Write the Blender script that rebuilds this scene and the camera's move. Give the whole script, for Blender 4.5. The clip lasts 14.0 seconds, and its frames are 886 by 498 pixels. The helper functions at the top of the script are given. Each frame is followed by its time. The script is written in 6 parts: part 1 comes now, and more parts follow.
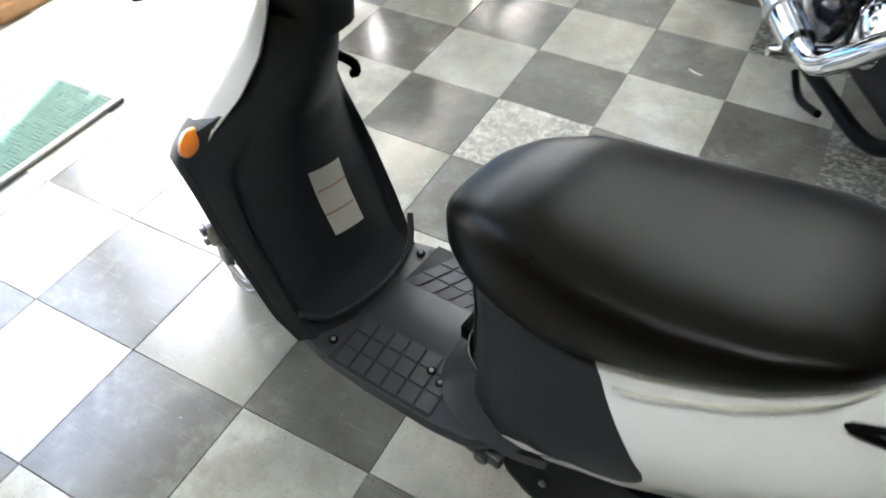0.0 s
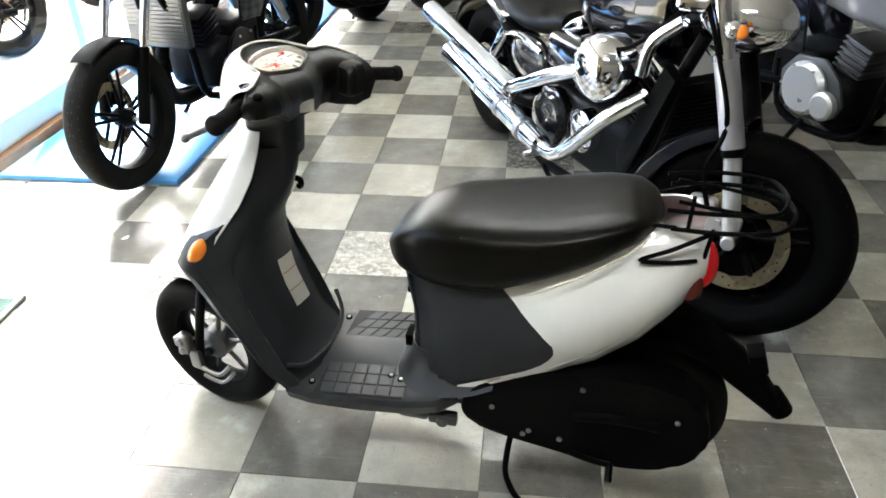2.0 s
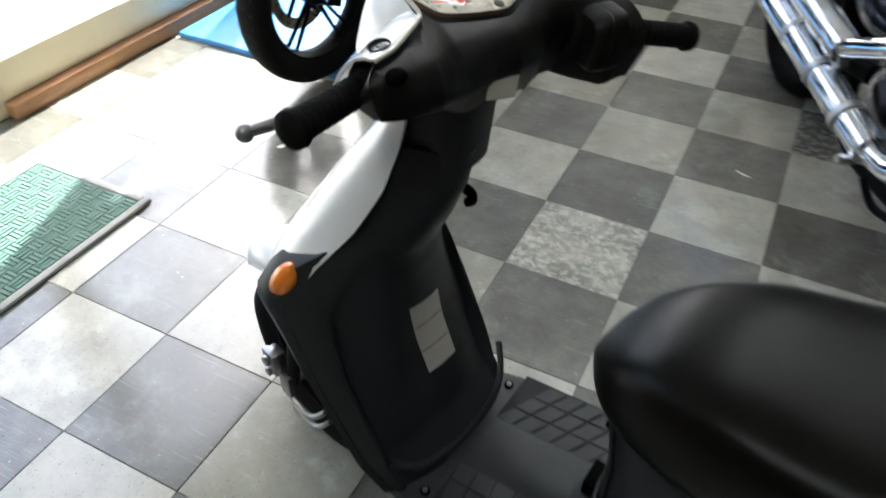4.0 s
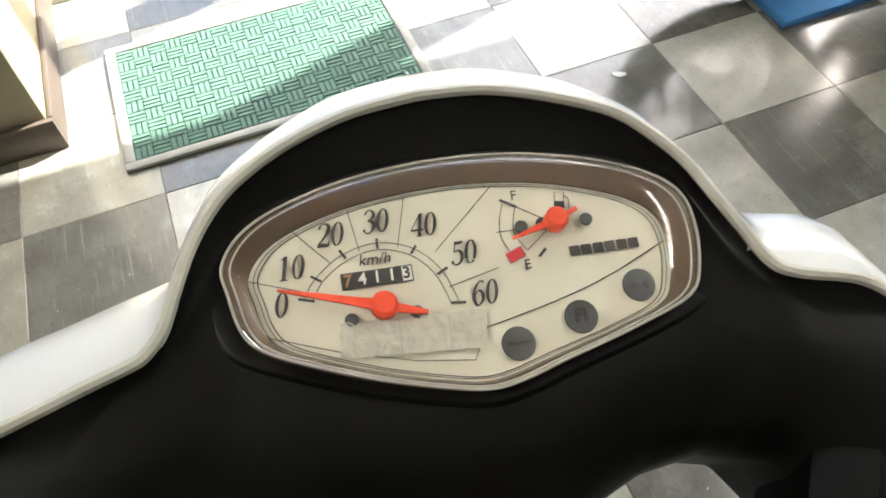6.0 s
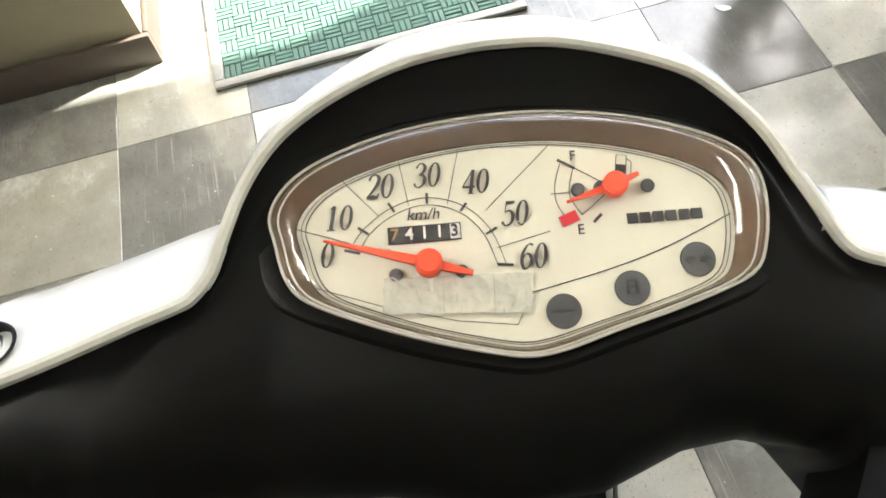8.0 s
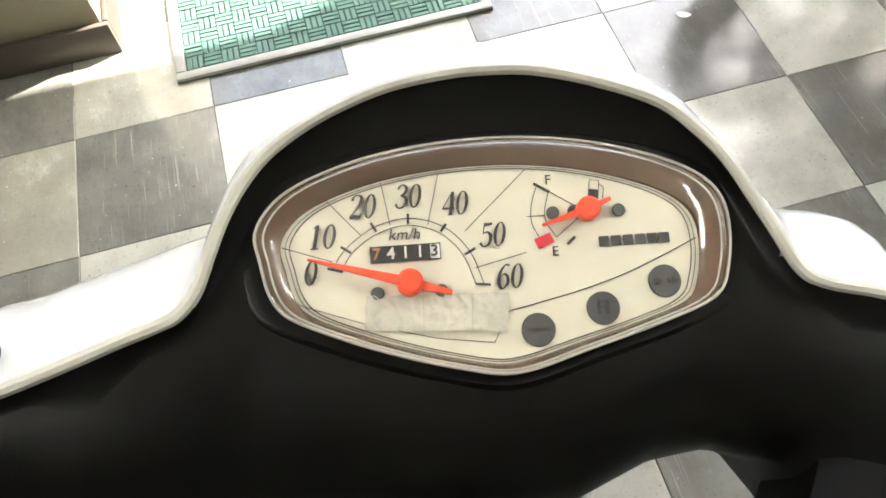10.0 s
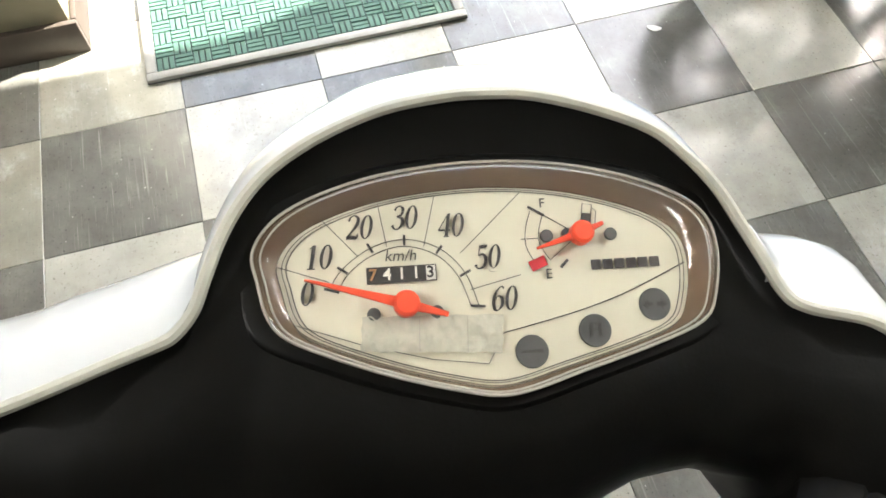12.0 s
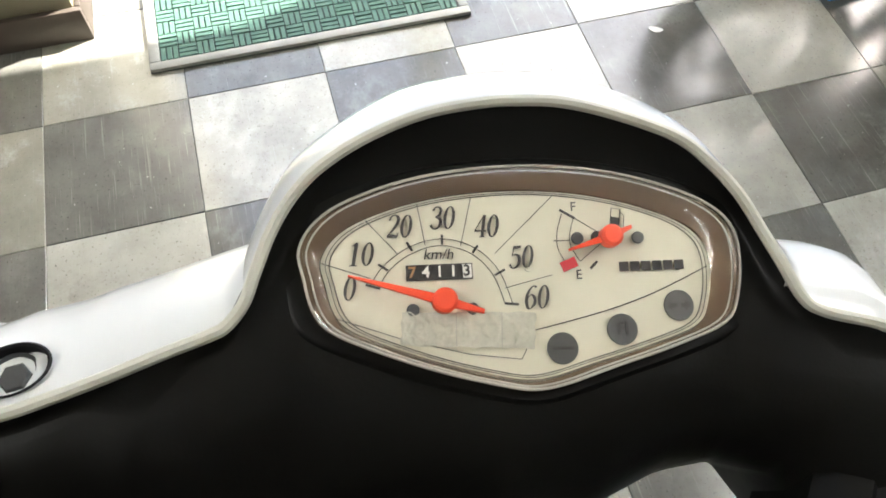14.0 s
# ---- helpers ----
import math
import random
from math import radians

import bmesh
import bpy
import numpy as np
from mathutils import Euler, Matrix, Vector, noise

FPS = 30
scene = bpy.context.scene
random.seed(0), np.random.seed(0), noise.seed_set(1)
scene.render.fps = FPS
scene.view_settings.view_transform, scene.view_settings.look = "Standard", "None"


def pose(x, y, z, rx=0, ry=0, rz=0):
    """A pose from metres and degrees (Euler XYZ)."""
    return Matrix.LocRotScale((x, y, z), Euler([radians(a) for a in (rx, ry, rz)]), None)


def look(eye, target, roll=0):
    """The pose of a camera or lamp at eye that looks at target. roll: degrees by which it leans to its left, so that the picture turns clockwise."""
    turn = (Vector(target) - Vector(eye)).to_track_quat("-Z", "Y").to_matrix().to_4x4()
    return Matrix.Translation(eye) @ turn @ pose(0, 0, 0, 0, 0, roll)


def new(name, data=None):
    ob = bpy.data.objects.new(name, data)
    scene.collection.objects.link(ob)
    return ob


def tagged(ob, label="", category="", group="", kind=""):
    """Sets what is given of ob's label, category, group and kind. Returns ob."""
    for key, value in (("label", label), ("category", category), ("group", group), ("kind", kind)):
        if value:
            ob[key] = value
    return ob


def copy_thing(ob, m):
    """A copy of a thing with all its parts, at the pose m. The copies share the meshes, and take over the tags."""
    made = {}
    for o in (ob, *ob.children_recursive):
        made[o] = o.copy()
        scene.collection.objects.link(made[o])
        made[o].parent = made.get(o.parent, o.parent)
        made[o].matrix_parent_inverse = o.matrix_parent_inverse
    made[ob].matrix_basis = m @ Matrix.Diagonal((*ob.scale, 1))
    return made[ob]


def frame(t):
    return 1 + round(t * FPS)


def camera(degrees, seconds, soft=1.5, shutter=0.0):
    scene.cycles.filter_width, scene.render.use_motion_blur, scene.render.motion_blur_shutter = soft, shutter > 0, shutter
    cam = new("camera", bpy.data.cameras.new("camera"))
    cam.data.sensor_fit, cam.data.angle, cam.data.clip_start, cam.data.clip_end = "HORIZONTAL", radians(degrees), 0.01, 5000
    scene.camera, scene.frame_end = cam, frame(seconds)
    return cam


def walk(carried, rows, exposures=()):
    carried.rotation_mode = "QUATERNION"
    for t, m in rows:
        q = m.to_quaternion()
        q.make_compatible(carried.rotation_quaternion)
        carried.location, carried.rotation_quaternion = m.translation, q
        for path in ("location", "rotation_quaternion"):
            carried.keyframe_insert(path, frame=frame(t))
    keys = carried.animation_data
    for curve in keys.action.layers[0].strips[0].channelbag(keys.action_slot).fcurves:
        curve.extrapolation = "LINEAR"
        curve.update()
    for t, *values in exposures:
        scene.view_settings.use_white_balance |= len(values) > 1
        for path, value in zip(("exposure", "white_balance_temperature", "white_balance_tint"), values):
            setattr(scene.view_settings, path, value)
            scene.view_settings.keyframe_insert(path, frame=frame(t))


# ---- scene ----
cam = camera(62.0, 14.0, soft=1.7, shutter=0.3)
PATH = [
    (0, (1.049, -0.499, 1.314), (0.387, 0.699, -0.144), -0.7),
    (0.5, (1.061, -0.821, 1.369), (0.538, 0.639, 0.106), -3.1),
    (1, (1.012, -1.052, 1.418), (0.964, 0.515, 0.176), 3.5),
    (1.5, (1.014, -1.168, 1.441), (0.854, 0.464, 0.297), 0.3),
    (2, (0.98, -1.219, 1.465), (0.777, 0.464, 0.404), -1.1),
    (2.5, (0.973, -1.233, 1.465), (0.751, 0.442, 0.395), -0.3),
    (3, (0.934, -1.132, 1.441), (0.54, 0.469, 0.309), -0.6),
    (3.5, (0.846, -0.812, 1.366), (0.31, 0.697, 0.168), 0.2),
    (4, (0.787, -0.462, 1.3), (0.127, 0.893, -0.015), 1.2),
    (4.2, (0.766, -0.305, 1.296), (-0.053, 0.947, -0.031), 2.2),
    (6.5, (0.5878, 0.2421, 1.2014), (0.0076, 0.3573, 0.2740), -8.21),
    (7, (0.5912, 0.2491, 1.2173), (0.0237, 0.3054, 0.2766), -10.80),
    (7.5, (0.5978, 0.2555, 1.2129), (0.0248, 0.2965, 0.2749), -12.15),
    (8, (0.5913, 0.2498, 1.2122), (0.0283, 0.3018, 0.2687), -11.19),
    (10.5, (0.5857, 0.2403, 1.2294), (0.0467, 0.3556, 0.2775), -4.38),
    (11, (0.5851, 0.2337, 1.2309), (0.0450, 0.3543, 0.2803), -3.53),
    (11.5, (0.5785, 0.2336, 1.2353), (0.0434, 0.3716, 0.2841), -1.77),
    (12, (0.5780, 0.2342, 1.2336), (0.0489, 0.3911, 0.2820), 0.06),
    (12.5, (0.5784, 0.2294, 1.2338), (0.0513, 0.3913, 0.2820), 0.66),
    (13, (0.5693, 0.2263, 1.2382), (0.0456, 0.3876, 0.2843), 0.88),
    (13.5, (0.5708, 0.2247, 1.2442), (0.0514, 0.3884, 0.2884), 1.02),
    (14, (0.5773, 0.2144, 1.2463), (0.0595, 0.3824, 0.2904), 2.51),
]
walk(cam, [(t, look(eye, target, roll)) for t, eye, target, roll in PATH], exposures=[(0.0, 3.4, 6000, 7), (0.5, 3.52, 6000, 7), (1.0, 3.40, 6200, 7), (1.5, 3.70, 6200, 7), (2.0, 3.76, 6200, 7), (2.5, 3.62, 6150, 7), (3.0, 3.28, 6000, 7), (3.5, 2.87, 5950, 7), (4.0, 2.47, 5950, 7), (4.2, 2.43, 5950, 7), (6.3, 2.62, 6500, 8), (6.6, 2.67, 6500, 8), (7.0, 2.93, 6500, 8), (8.0, 3.08, 6450, 8), (10.5, 3.05, 6450, 8), (13.0, 2.78, 6300, 8), (14.0, 2.70, 6300, 8)])


# ---------------------------------------------------------------- world, sun, exposure
world = bpy.data.worlds.new("world")
scene.world = world
world.use_nodes = True
SUN_ELEV, SUN_AZ = 44.0, 108.0          # azimuth: the way towards the sun, degrees from +x to +y
wn = world.node_tree.nodes
sky = wn.new("ShaderNodeTexSky")
sky.sky_type = "NISHITA"
sky.sun_disc = False
sky.dust_density = 4.0
sky.sun_elevation = radians(SUN_ELEV)
sky.sun_rotation = radians(90 - SUN_AZ)
wn["Background"].inputs[1].default_value = 0.15
world.node_tree.links.new(sky.outputs[0], wn["Background"].inputs[0])

sun_data = bpy.data.lights.new("sun", "SUN")
sun_data.energy, sun_data.angle, sun_data.color = 4.5, radians(0.5), (1.0, 0.95, 0.87)
sun = new("sun", sun_data)
az, el = radians(SUN_AZ), radians(SUN_ELEV)
sun.matrix_world = look((0, 0, 0), (-math.cos(az) * math.cos(el), -math.sin(az) * math.cos(el), -math.sin(el)))
sun.location = (-6, 0, 8)


# ---------------------------------------------------------------- materials
def mat(name, color, rough=0.5, metal=0.0, grain=0.0, scale=60.0, bump=0.0, spec=0.5, coat=0.0, rough_var=0.0, trans=0.0, ior=1.45, stain=0.0):
    """A node material: base colour with fine grain and broad stains, uneven gloss and fine relief."""
    m = bpy.data.materials.new(name)
    m.use_nodes = True
    nt = m.node_tree
    N, L = nt.nodes, nt.links
    b = N["Principled BSDF"]
    b.inputs["Base Color"].default_value = (*color, 1)
    b.inputs["Roughness"].default_value = rough
    b.inputs["Metallic"].default_value = metal
    b.inputs["Specular IOR Level"].default_value = spec
    b.inputs["Coat Weight"].default_value = coat
    b.inputs["Coat Roughness"].default_value = 0.06
    b.inputs["Transmission Weight"].default_value = trans
    b.inputs["IOR"].default_value = ior
    co = N.new("ShaderNodeTexCoord")
    n1 = N.new("ShaderNodeTexNoise")
    n1.inputs["Scale"].default_value = scale
    n1.inputs["Detail"].default_value = 5
    L.new(co.outputs["Object"], n1.inputs["Vector"])
    n2 = N.new("ShaderNodeTexNoise")
    n2.inputs["Scale"].default_value = scale / 12
    n2.inputs["Detail"].default_value = 3
    L.new(co.outputs["Object"], n2.inputs["Vector"])
    if grain or stain:
        mix = N.new("ShaderNodeMath")
        mix.operation = "MULTIPLY_ADD"
        mix.inputs[1].default_value = grain
        mix.inputs[2].default_value = 1 - grain / 2
        L.new(n1.outputs["Fac"], mix.inputs[0])
        mix2 = N.new("ShaderNodeMath")
        mix2.operation = "MULTIPLY_ADD"
        mix2.inputs[1].default_value = stain
        mix2.inputs[2].default_value = 1 - stain / 2
        L.new(n2.outputs["Fac"], mix2.inputs[0])
        pr = N.new("ShaderNodeMath")
        pr.operation = "MULTIPLY"
        L.new(mix.outputs[0], pr.inputs[0])
        L.new(mix2.outputs[0], pr.inputs[1])
        vm = N.new("ShaderNodeVectorMath")
        vm.operation = "SCALE"
        vm.inputs[0].default_value = color
        L.new(pr.outputs[0], vm.inputs["Scale"])
        L.new(vm.outputs[0], b.inputs["Base Color"])
    if rough_var:
        rr = N.new("ShaderNodeMapRange")
        rr.inputs["To Min"].default_value = max(0.02, rough - rough_var)
        rr.inputs["To Max"].default_value = rough + rough_var
        L.new(n2.outputs["Fac"], rr.inputs["Value"])
        L.new(rr.outputs[0], b.inputs["Roughness"])
    if bump:
        bp = N.new("ShaderNodeBump")
        bp.inputs["Strength"].default_value = bump
        bp.inputs["Distance"].default_value = 0.002
        L.new(n1.outputs["Fac"], bp.inputs["Height"])
        L.new(bp.outputs[0], b.inputs["Normal"])
    return m


def tile_mat(name, light, dark, rough, scuff=0.0):
    """Worn vinyl tile: mottled, each tile its own shade, with scuffs and pale scratches."""
    m = bpy.data.materials.new(name)
    m.use_nodes = True
    nt = m.node_tree
    N, L = nt.nodes, nt.links
    b = N["Principled BSDF"]
    geo = N.new("ShaderNodeNewGeometry")
    info = N.new("ShaderNodeObjectInfo")

    def noise_at(scale, detail, rough_=0.55, vec=None):
        n = N.new("ShaderNodeTexNoise")
        n.inputs["Scale"].default_value, n.inputs["Detail"].default_value, n.inputs["Roughness"].default_value = scale, detail, rough_
        L.new(vec or geo.outputs["Position"], n.inputs["Vector"])
        return n.outputs["Fac"]

    def ramp(fac, a, b_, ca, cb):
        r = N.new("ShaderNodeValToRGB")
        r.color_ramp.elements[0].position, r.color_ramp.elements[1].position = a, b_
        r.color_ramp.elements[0].color, r.color_ramp.elements[1].color = (*ca, 1), (*cb, 1)
        L.new(fac, r.inputs[0])
        return r.outputs[0]

    def mixc(fac, a, b_, mode="MIX"):
        x = N.new("ShaderNodeMix")
        x.data_type, x.blend_type = "RGBA", mode
        if isinstance(fac, float):
            x.inputs[0].default_value = fac
        else:
            L.new(fac, x.inputs[0])
        L.new(a, x.inputs[6])
        if isinstance(b_, tuple):
            x.inputs[7].default_value = (*b_, 1)
        else:
            L.new(b_, x.inputs[7])
        return x.outputs[2]

    base = ramp(noise_at(9, 6, 0.65), 0.3, 0.72, dark, light)
    tint = ramp(info.outputs["Random"], 0.0, 1.0, (0.72, 0.71, 0.68), (1.14, 1.14, 1.15))
    base = mixc(1.0, base, tint, "MULTIPLY")
    speck = ramp(noise_at(160, 3), 0.62, 0.72, (0, 0, 0), (1, 1, 1))
    base = mixc(speck, base, tuple(c * 0.55 for c in dark))
    # pale scratches in several directions: stretched noise
    for turn, sc_, zone_scale, zone_at, amount in ((0.7, 1.0, 2.3, 0.48, 0.36), (-0.5, 1.3, 1.7, 0.50, 0.34), (1.9, 0.8, 2.9, 0.48, 0.40), (2.7, 1.6, 2.1, 0.52, 0.34), (1.2, 0.6, 1.9, 0.49, 0.34)):
        mp = N.new("ShaderNodeMapping")
        mp.inputs["Scale"].default_value = (2.6 * sc_, 120 * sc_, 1)
        mp.inputs["Rotation"].default_value = (0, 0, turn)
        mp.inputs["Location"].default_value = (turn * 3, turn, 0)
        L.new(geo.outputs["Position"], mp.inputs["Vector"])
        scr = ramp(noise_at(2.2, 3, 0.55, mp.outputs[0]), 0.635, 0.72, (0, 0, 0), (amount, amount, amount))
        zone = N.new("ShaderNodeMapping")
        zone.inputs["Location"].default_value = (turn * 7, -turn * 5, 0)
        L.new(geo.outputs["Position"], zone.inputs["Vector"])
        scuff_zone = ramp(noise_at(zone_scale, 2, 0.5, zone.outputs[0]), zone_at, zone_at + 0.12, (0, 0, 0), (1, 1, 1))
        sc = mixc(1.0, scr, scuff_zone, "MULTIPLY")
        base = mixc(sc, base, (0.56, 0.54, 0.49))
    # cloudy worn patches and trodden-in grime
    cloud = ramp(noise_at(3.4, 7, 0.72), 0.50, 0.66, (0, 0, 0), (0.42, 0.42, 0.42))
    base = mixc(cloud, base, tuple(c * 0.55 for c in dark))
    polish = ramp(noise_at(4.6, 7, 0.78), 0.54, 0.66, (0, 0, 0), (0.5, 0.5, 0.5))
    base = mixc(polish, base, tuple(min(0.6, c * 1.35) for c in light))
    if scuff:
        lifted = ramp(noise_at(42, 6, 0.75), 0.49, 0.55, (0, 0, 0), (scuff, scuff, scuff))
        base = mixc(lifted, base, (0.72, 0.70, 0.62))
        scored = ramp(noise_at(17, 5, 0.6), 0.635, 0.66, (0, 0, 0), (scuff, scuff, scuff))
        base = mixc(scored, base, (0.17, 0.16, 0.14))
    fleck = ramp(noise_at(95, 2, 0.5), 0.735, 0.755, (0, 0, 0), (0.8, 0.8, 0.8))
    base = mixc(fleck, base, (0.62, 0.60, 0.55))
    dirt = ramp(noise_at(26, 5, 0.7), 0.60, 0.78, (0, 0, 0), (0.5, 0.5, 0.5))
    base = mixc(dirt, base, (0.13, 0.115, 0.09))
    L.new(base, b.inputs["Base Color"])
    rr = N.new("ShaderNodeMapRange")
    rr.inputs["To Min"].default_value, rr.inputs["To Max"].default_value = rough - 0.07, rough + 0.14
    L.new(noise_at(6, 5, 0.7), rr.inputs["Value"])
    L.new(rr.outputs[0], b.inputs["Roughness"])
    b.inputs["Specular IOR Level"].default_value = 0.8
    b.inputs["Coat Weight"].default_value = 0.15
    b.inputs["Coat Roughness"].default_value = 0.12
    bp = N.new("ShaderNodeBump")
    bp.inputs["Strength"].default_value, bp.inputs["Distance"].default_value = 0.12, 0.002
    L.new(noise_at(14, 4), bp.inputs["Height"])
    L.new(bp.outputs[0], b.inputs["Normal"])
    return m


M_TILE_LIGHT = tile_mat("tile_pale_grey", (0.49, 0.476, 0.408), (0.35, 0.338, 0.285), 0.15)
M_TILE_SCUFF = tile_mat("tile_scuffed", (0.50, 0.485, 0.415), (0.34, 0.33, 0.276), 0.24, 0.65)
M_TILE_ROUGH = tile_mat("tile_dark_scuffed", (0.212, 0.206, 0.180), (0.128, 0.124, 0.108), 0.22, 0.30)
M_TILE_DARK = tile_mat("tile_dark_grey", (0.212, 0.206, 0.180), (0.128, 0.124, 0.108), 0.15)
M_GROUT = mat("floor_joint", (0.10, 0.095, 0.08), 0.8, grain=0.3)
M_WHITE = mat("white_paint", (0.85, 0.85, 0.84), 0.20, coat=0.6, grain=0.02, stain=0.03, rough_var=0.04)
M_GREYPL = mat("dark_grey_plastic", (0.022, 0.0232, 0.0262), 0.44, spec=0.26, grain=0.2, scale=500, bump=0.12, rough_var=0.08, stain=0.2)
M_BLACKPL = mat("black_plastic", (0.0026, 0.0026, 0.0026), 0.5, spec=0.025, grain=0.25, scale=420, bump=0.12, rough_var=0.08, stain=0.15)
M_COWL = mat("cowl_plastic", (0.0052, 0.0048, 0.0041), 0.42, spec=0.26, grain=0.2, scale=600, bump=0.06, rough_var=0.06, stain=0.2)
M_VINYL = mat("black_vinyl", (0.0040, 0.0035, 0.0028), 0.30, spec=0.15, grain=0.3, scale=700, bump=0.12, rough_var=0.05)
M_RUBBER = mat("tyre_rubber", (0.008, 0.0078, 0.0073), 0.65, spec=0.06, grain=0.4, scale=140, bump=0.3, stain=0.35)
# darker, duller rubber, used on the cruiser only
M_TYRE_DARK = mat("dark_tyre_rubber", (0.0035, 0.0035, 0.0035), 0.6, spec=0.03, grain=0.3, scale=140, bump=0.25, stain=0.2)
M_CHROME = mat("chrome", (0.82, 0.82, 0.83), 0.06, metal=1.0, grain=0.05, rough_var=0.03)
M_ALU = mat("cast_aluminium", (0.52, 0.53, 0.54), 0.32, metal=0.6, grain=0.2, scale=200, bump=0.15, rough_var=0.1)
M_SILVER = mat("silver_paint", (0.40, 0.40, 0.43), 0.28, metal=0.6, coat=0.4, grain=0.08, scale=900)
M_STEEL = mat("bare_steel", (0.36, 0.35, 0.34), 0.35, metal=1.0, grain=0.2, scale=150, rough_var=0.1)
M_BLACKMET = mat("black_painted_metal", (0.0025, 0.0025, 0.0027), 0.4, spec=0.05, grain=0.2, scale=120, rough_var=0.1)
M_GLOSSBLK = mat("gloss_black_paint", (0.008, 0.008, 0.010), 0.12, coat=0.8, grain=0.1)
M_DARKENG = mat("dark_engine", (0.005, 0.005, 0.006), 0.45, metal=0.1, spec=0.10, grain=0.3, scale=120, bump=0.2)
M_ORANGE = mat("amber_lens", (0.95, 0.26, 0.02), 0.16, coat=0.5, grain=0.15, scale=250, bump=0.2)
M_RED = mat("red_lens", (0.85, 0.006, 0.012), 0.2, spec=0.3, coat=0.15, grain=0.15, scale=250, bump=0.2)
M_TAILSIG = mat("dark_red_lens", (0.13, 0.012, 0.008), 0.2, coat=0.4, grain=0.15, scale=250, bump=0.2)
M_NEEDLE = mat("needle_orange", (0.86, 0.085, 0.035), 0.4, grain=0.04)
M_REDPRINT = mat("red_print", (0.55, 0.03, 0.04), 0.5, grain=0.05)
M_FACE = mat("dial_face", (0.66, 0.62, 0.50), 0.55, grain=0.03, scale=300, stain=0.05)
M_INK = mat("dial_ink", (0.05, 0.045, 0.045), 0.55, grain=0.1)
M_LAMP = mat("lamp_window", (0.085, 0.085, 0.085), 0.45, grain=0.1)
M_TRIM = mat("cream_trim", (0.66, 0.64, 0.55), 0.35, grain=0.05, stain=0.08)
M_BEZEL = mat("bezel_wall", (0.155, 0.105, 0.068), 0.18, grain=0.12, scale=90, coat=0.6, stain=0.3)
M_RIM = mat("clear_lens_edge", (0.52, 0.49, 0.43), 0.15, grain=0.1, coat=0.5, stain=0.2)
M_DIGIT = mat("white_print", (0.75, 0.73, 0.68), 0.5, grain=0.04)
M_STICK = mat("paper_sticker", (0.62, 0.60, 0.54), 0.5, grain=0.12, scale=120, stain=0.2)
M_STICKLINE = mat("sticker_line", (0.42, 0.22, 0.10), 0.5, grain=0.1)
M_STICKBAR = mat("sticker_text", (0.36, 0.34, 0.31), 0.55, grain=0.1)
M_TAPE = mat("yellowed_clear_tape", (0.74, 0.71, 0.61), 0.25, trans=0.35, ior=1.2, grain=0.55, scale=260, bump=0.6, stain=0.25)
M_CREAM = mat("cream_painted_frame", (0.70, 0.62, 0.44), 0.45, grain=0.06, stain=0.12)
M_INNER = mat("dull_beige_wall", (0.20, 0.19, 0.17), 0.8, grain=0.06, scale=40, stain=0.12)
M_WALL = mat("cream_wall", (0.32, 0.285, 0.19), 0.7, grain=0.08, scale=40, bump=0.1, stain=0.12)
M_CEIL = mat("pale_ceiling", (0.46, 0.445, 0.41), 0.85, grain=0.06, stain=0.12)
M_BASE = mat("dark_brown_baseboard", (0.075, 0.058, 0.045), 0.5, grain=0.2, stain=0.2)
M_WOOD = mat("brown_wood", (0.30, 0.16, 0.075), 0.5, grain=0.35, scale=35, bump=0.15, stain=0.3)
M_BLUE = mat("blue_board", (0.07, 0.27, 0.62), 0.4, grain=0.12, stain=0.2, rough_var=0.08)
M_MATGRN = mat("green_mat_rubber", (0.075, 0.150, 0.112), 0.6, grain=0.3, scale=120, stain=0.2)
M_MATDK = mat("mat_base", (0.03, 0.05, 0.04), 0.7, grain=0.3)
M_MATEDGE = mat("mat_border", (0.30, 0.295, 0.27), 0.6, grain=0.2, stain=0.15)
M_PAVE = mat("pavement_concrete", (0.44, 0.43, 0.40), 0.9, grain=0.25, scale=30, bump=0.3, stain=0.2)
M_FARWALL = mat("far_facade", (0.58, 0.56, 0.52), 0.85, grain=0.12, scale=8, stain=0.2)
M_DISC = mat("brake_disc", (0.50, 0.42, 0.28), 0.26, metal=0.9, grain=0.1, rough_var=0.06)
M_FOOT = mat("footboard_plastic", (0.030, 0.032, 0.035), 0.40, spec=0.45, grain=0.25, scale=400, bump=0.15, rough_var=0.1, stain=0.25)
M_DULLALU = mat("dull_aluminium", (0.13, 0.13, 0.13), 0.42, metal=0.85, grain=0.25, scale=150, bump=0.2, rough_var=0.1)
M_LEVER = mat("dull_lever_metal", (0.30, 0.30, 0.31), 0.42, metal=0.7, grain=0.25, scale=180, rough_var=0.1)
# near-black colour standing in for the shade inside holes and grooves
M_HOLE_SHADE = mat("hole_shade", (0.01, 0.01, 0.012), 0.7)


def glass_mat(name, rough=0.0, tint=(1, 1, 1), ior=1.45):
    m = bpy.data.materials.new(name)
    m.use_nodes = True
    b = m.node_tree.nodes["Principled BSDF"]
    b.inputs["Base Color"].default_value = (*tint, 1)
    b.inputs["Transmission Weight"].default_value = 1.0
    b.inputs["Roughness"].default_value = rough
    b.inputs["IOR"].default_value = ior
    return m


M_GLASS = glass_mat("window_glass")
M_LENS = glass_mat("clear_plastic_lens", 0.01, (1, 0.99, 0.97), 1.3)

M_TUBE = bpy.data.materials.new("fluorescent_tube")
M_TUBE.use_nodes = True
M_TUBE.node_tree.nodes["Principled BSDF"].inputs["Emission Color"].default_value = (1.0, 0.98, 0.92, 1)
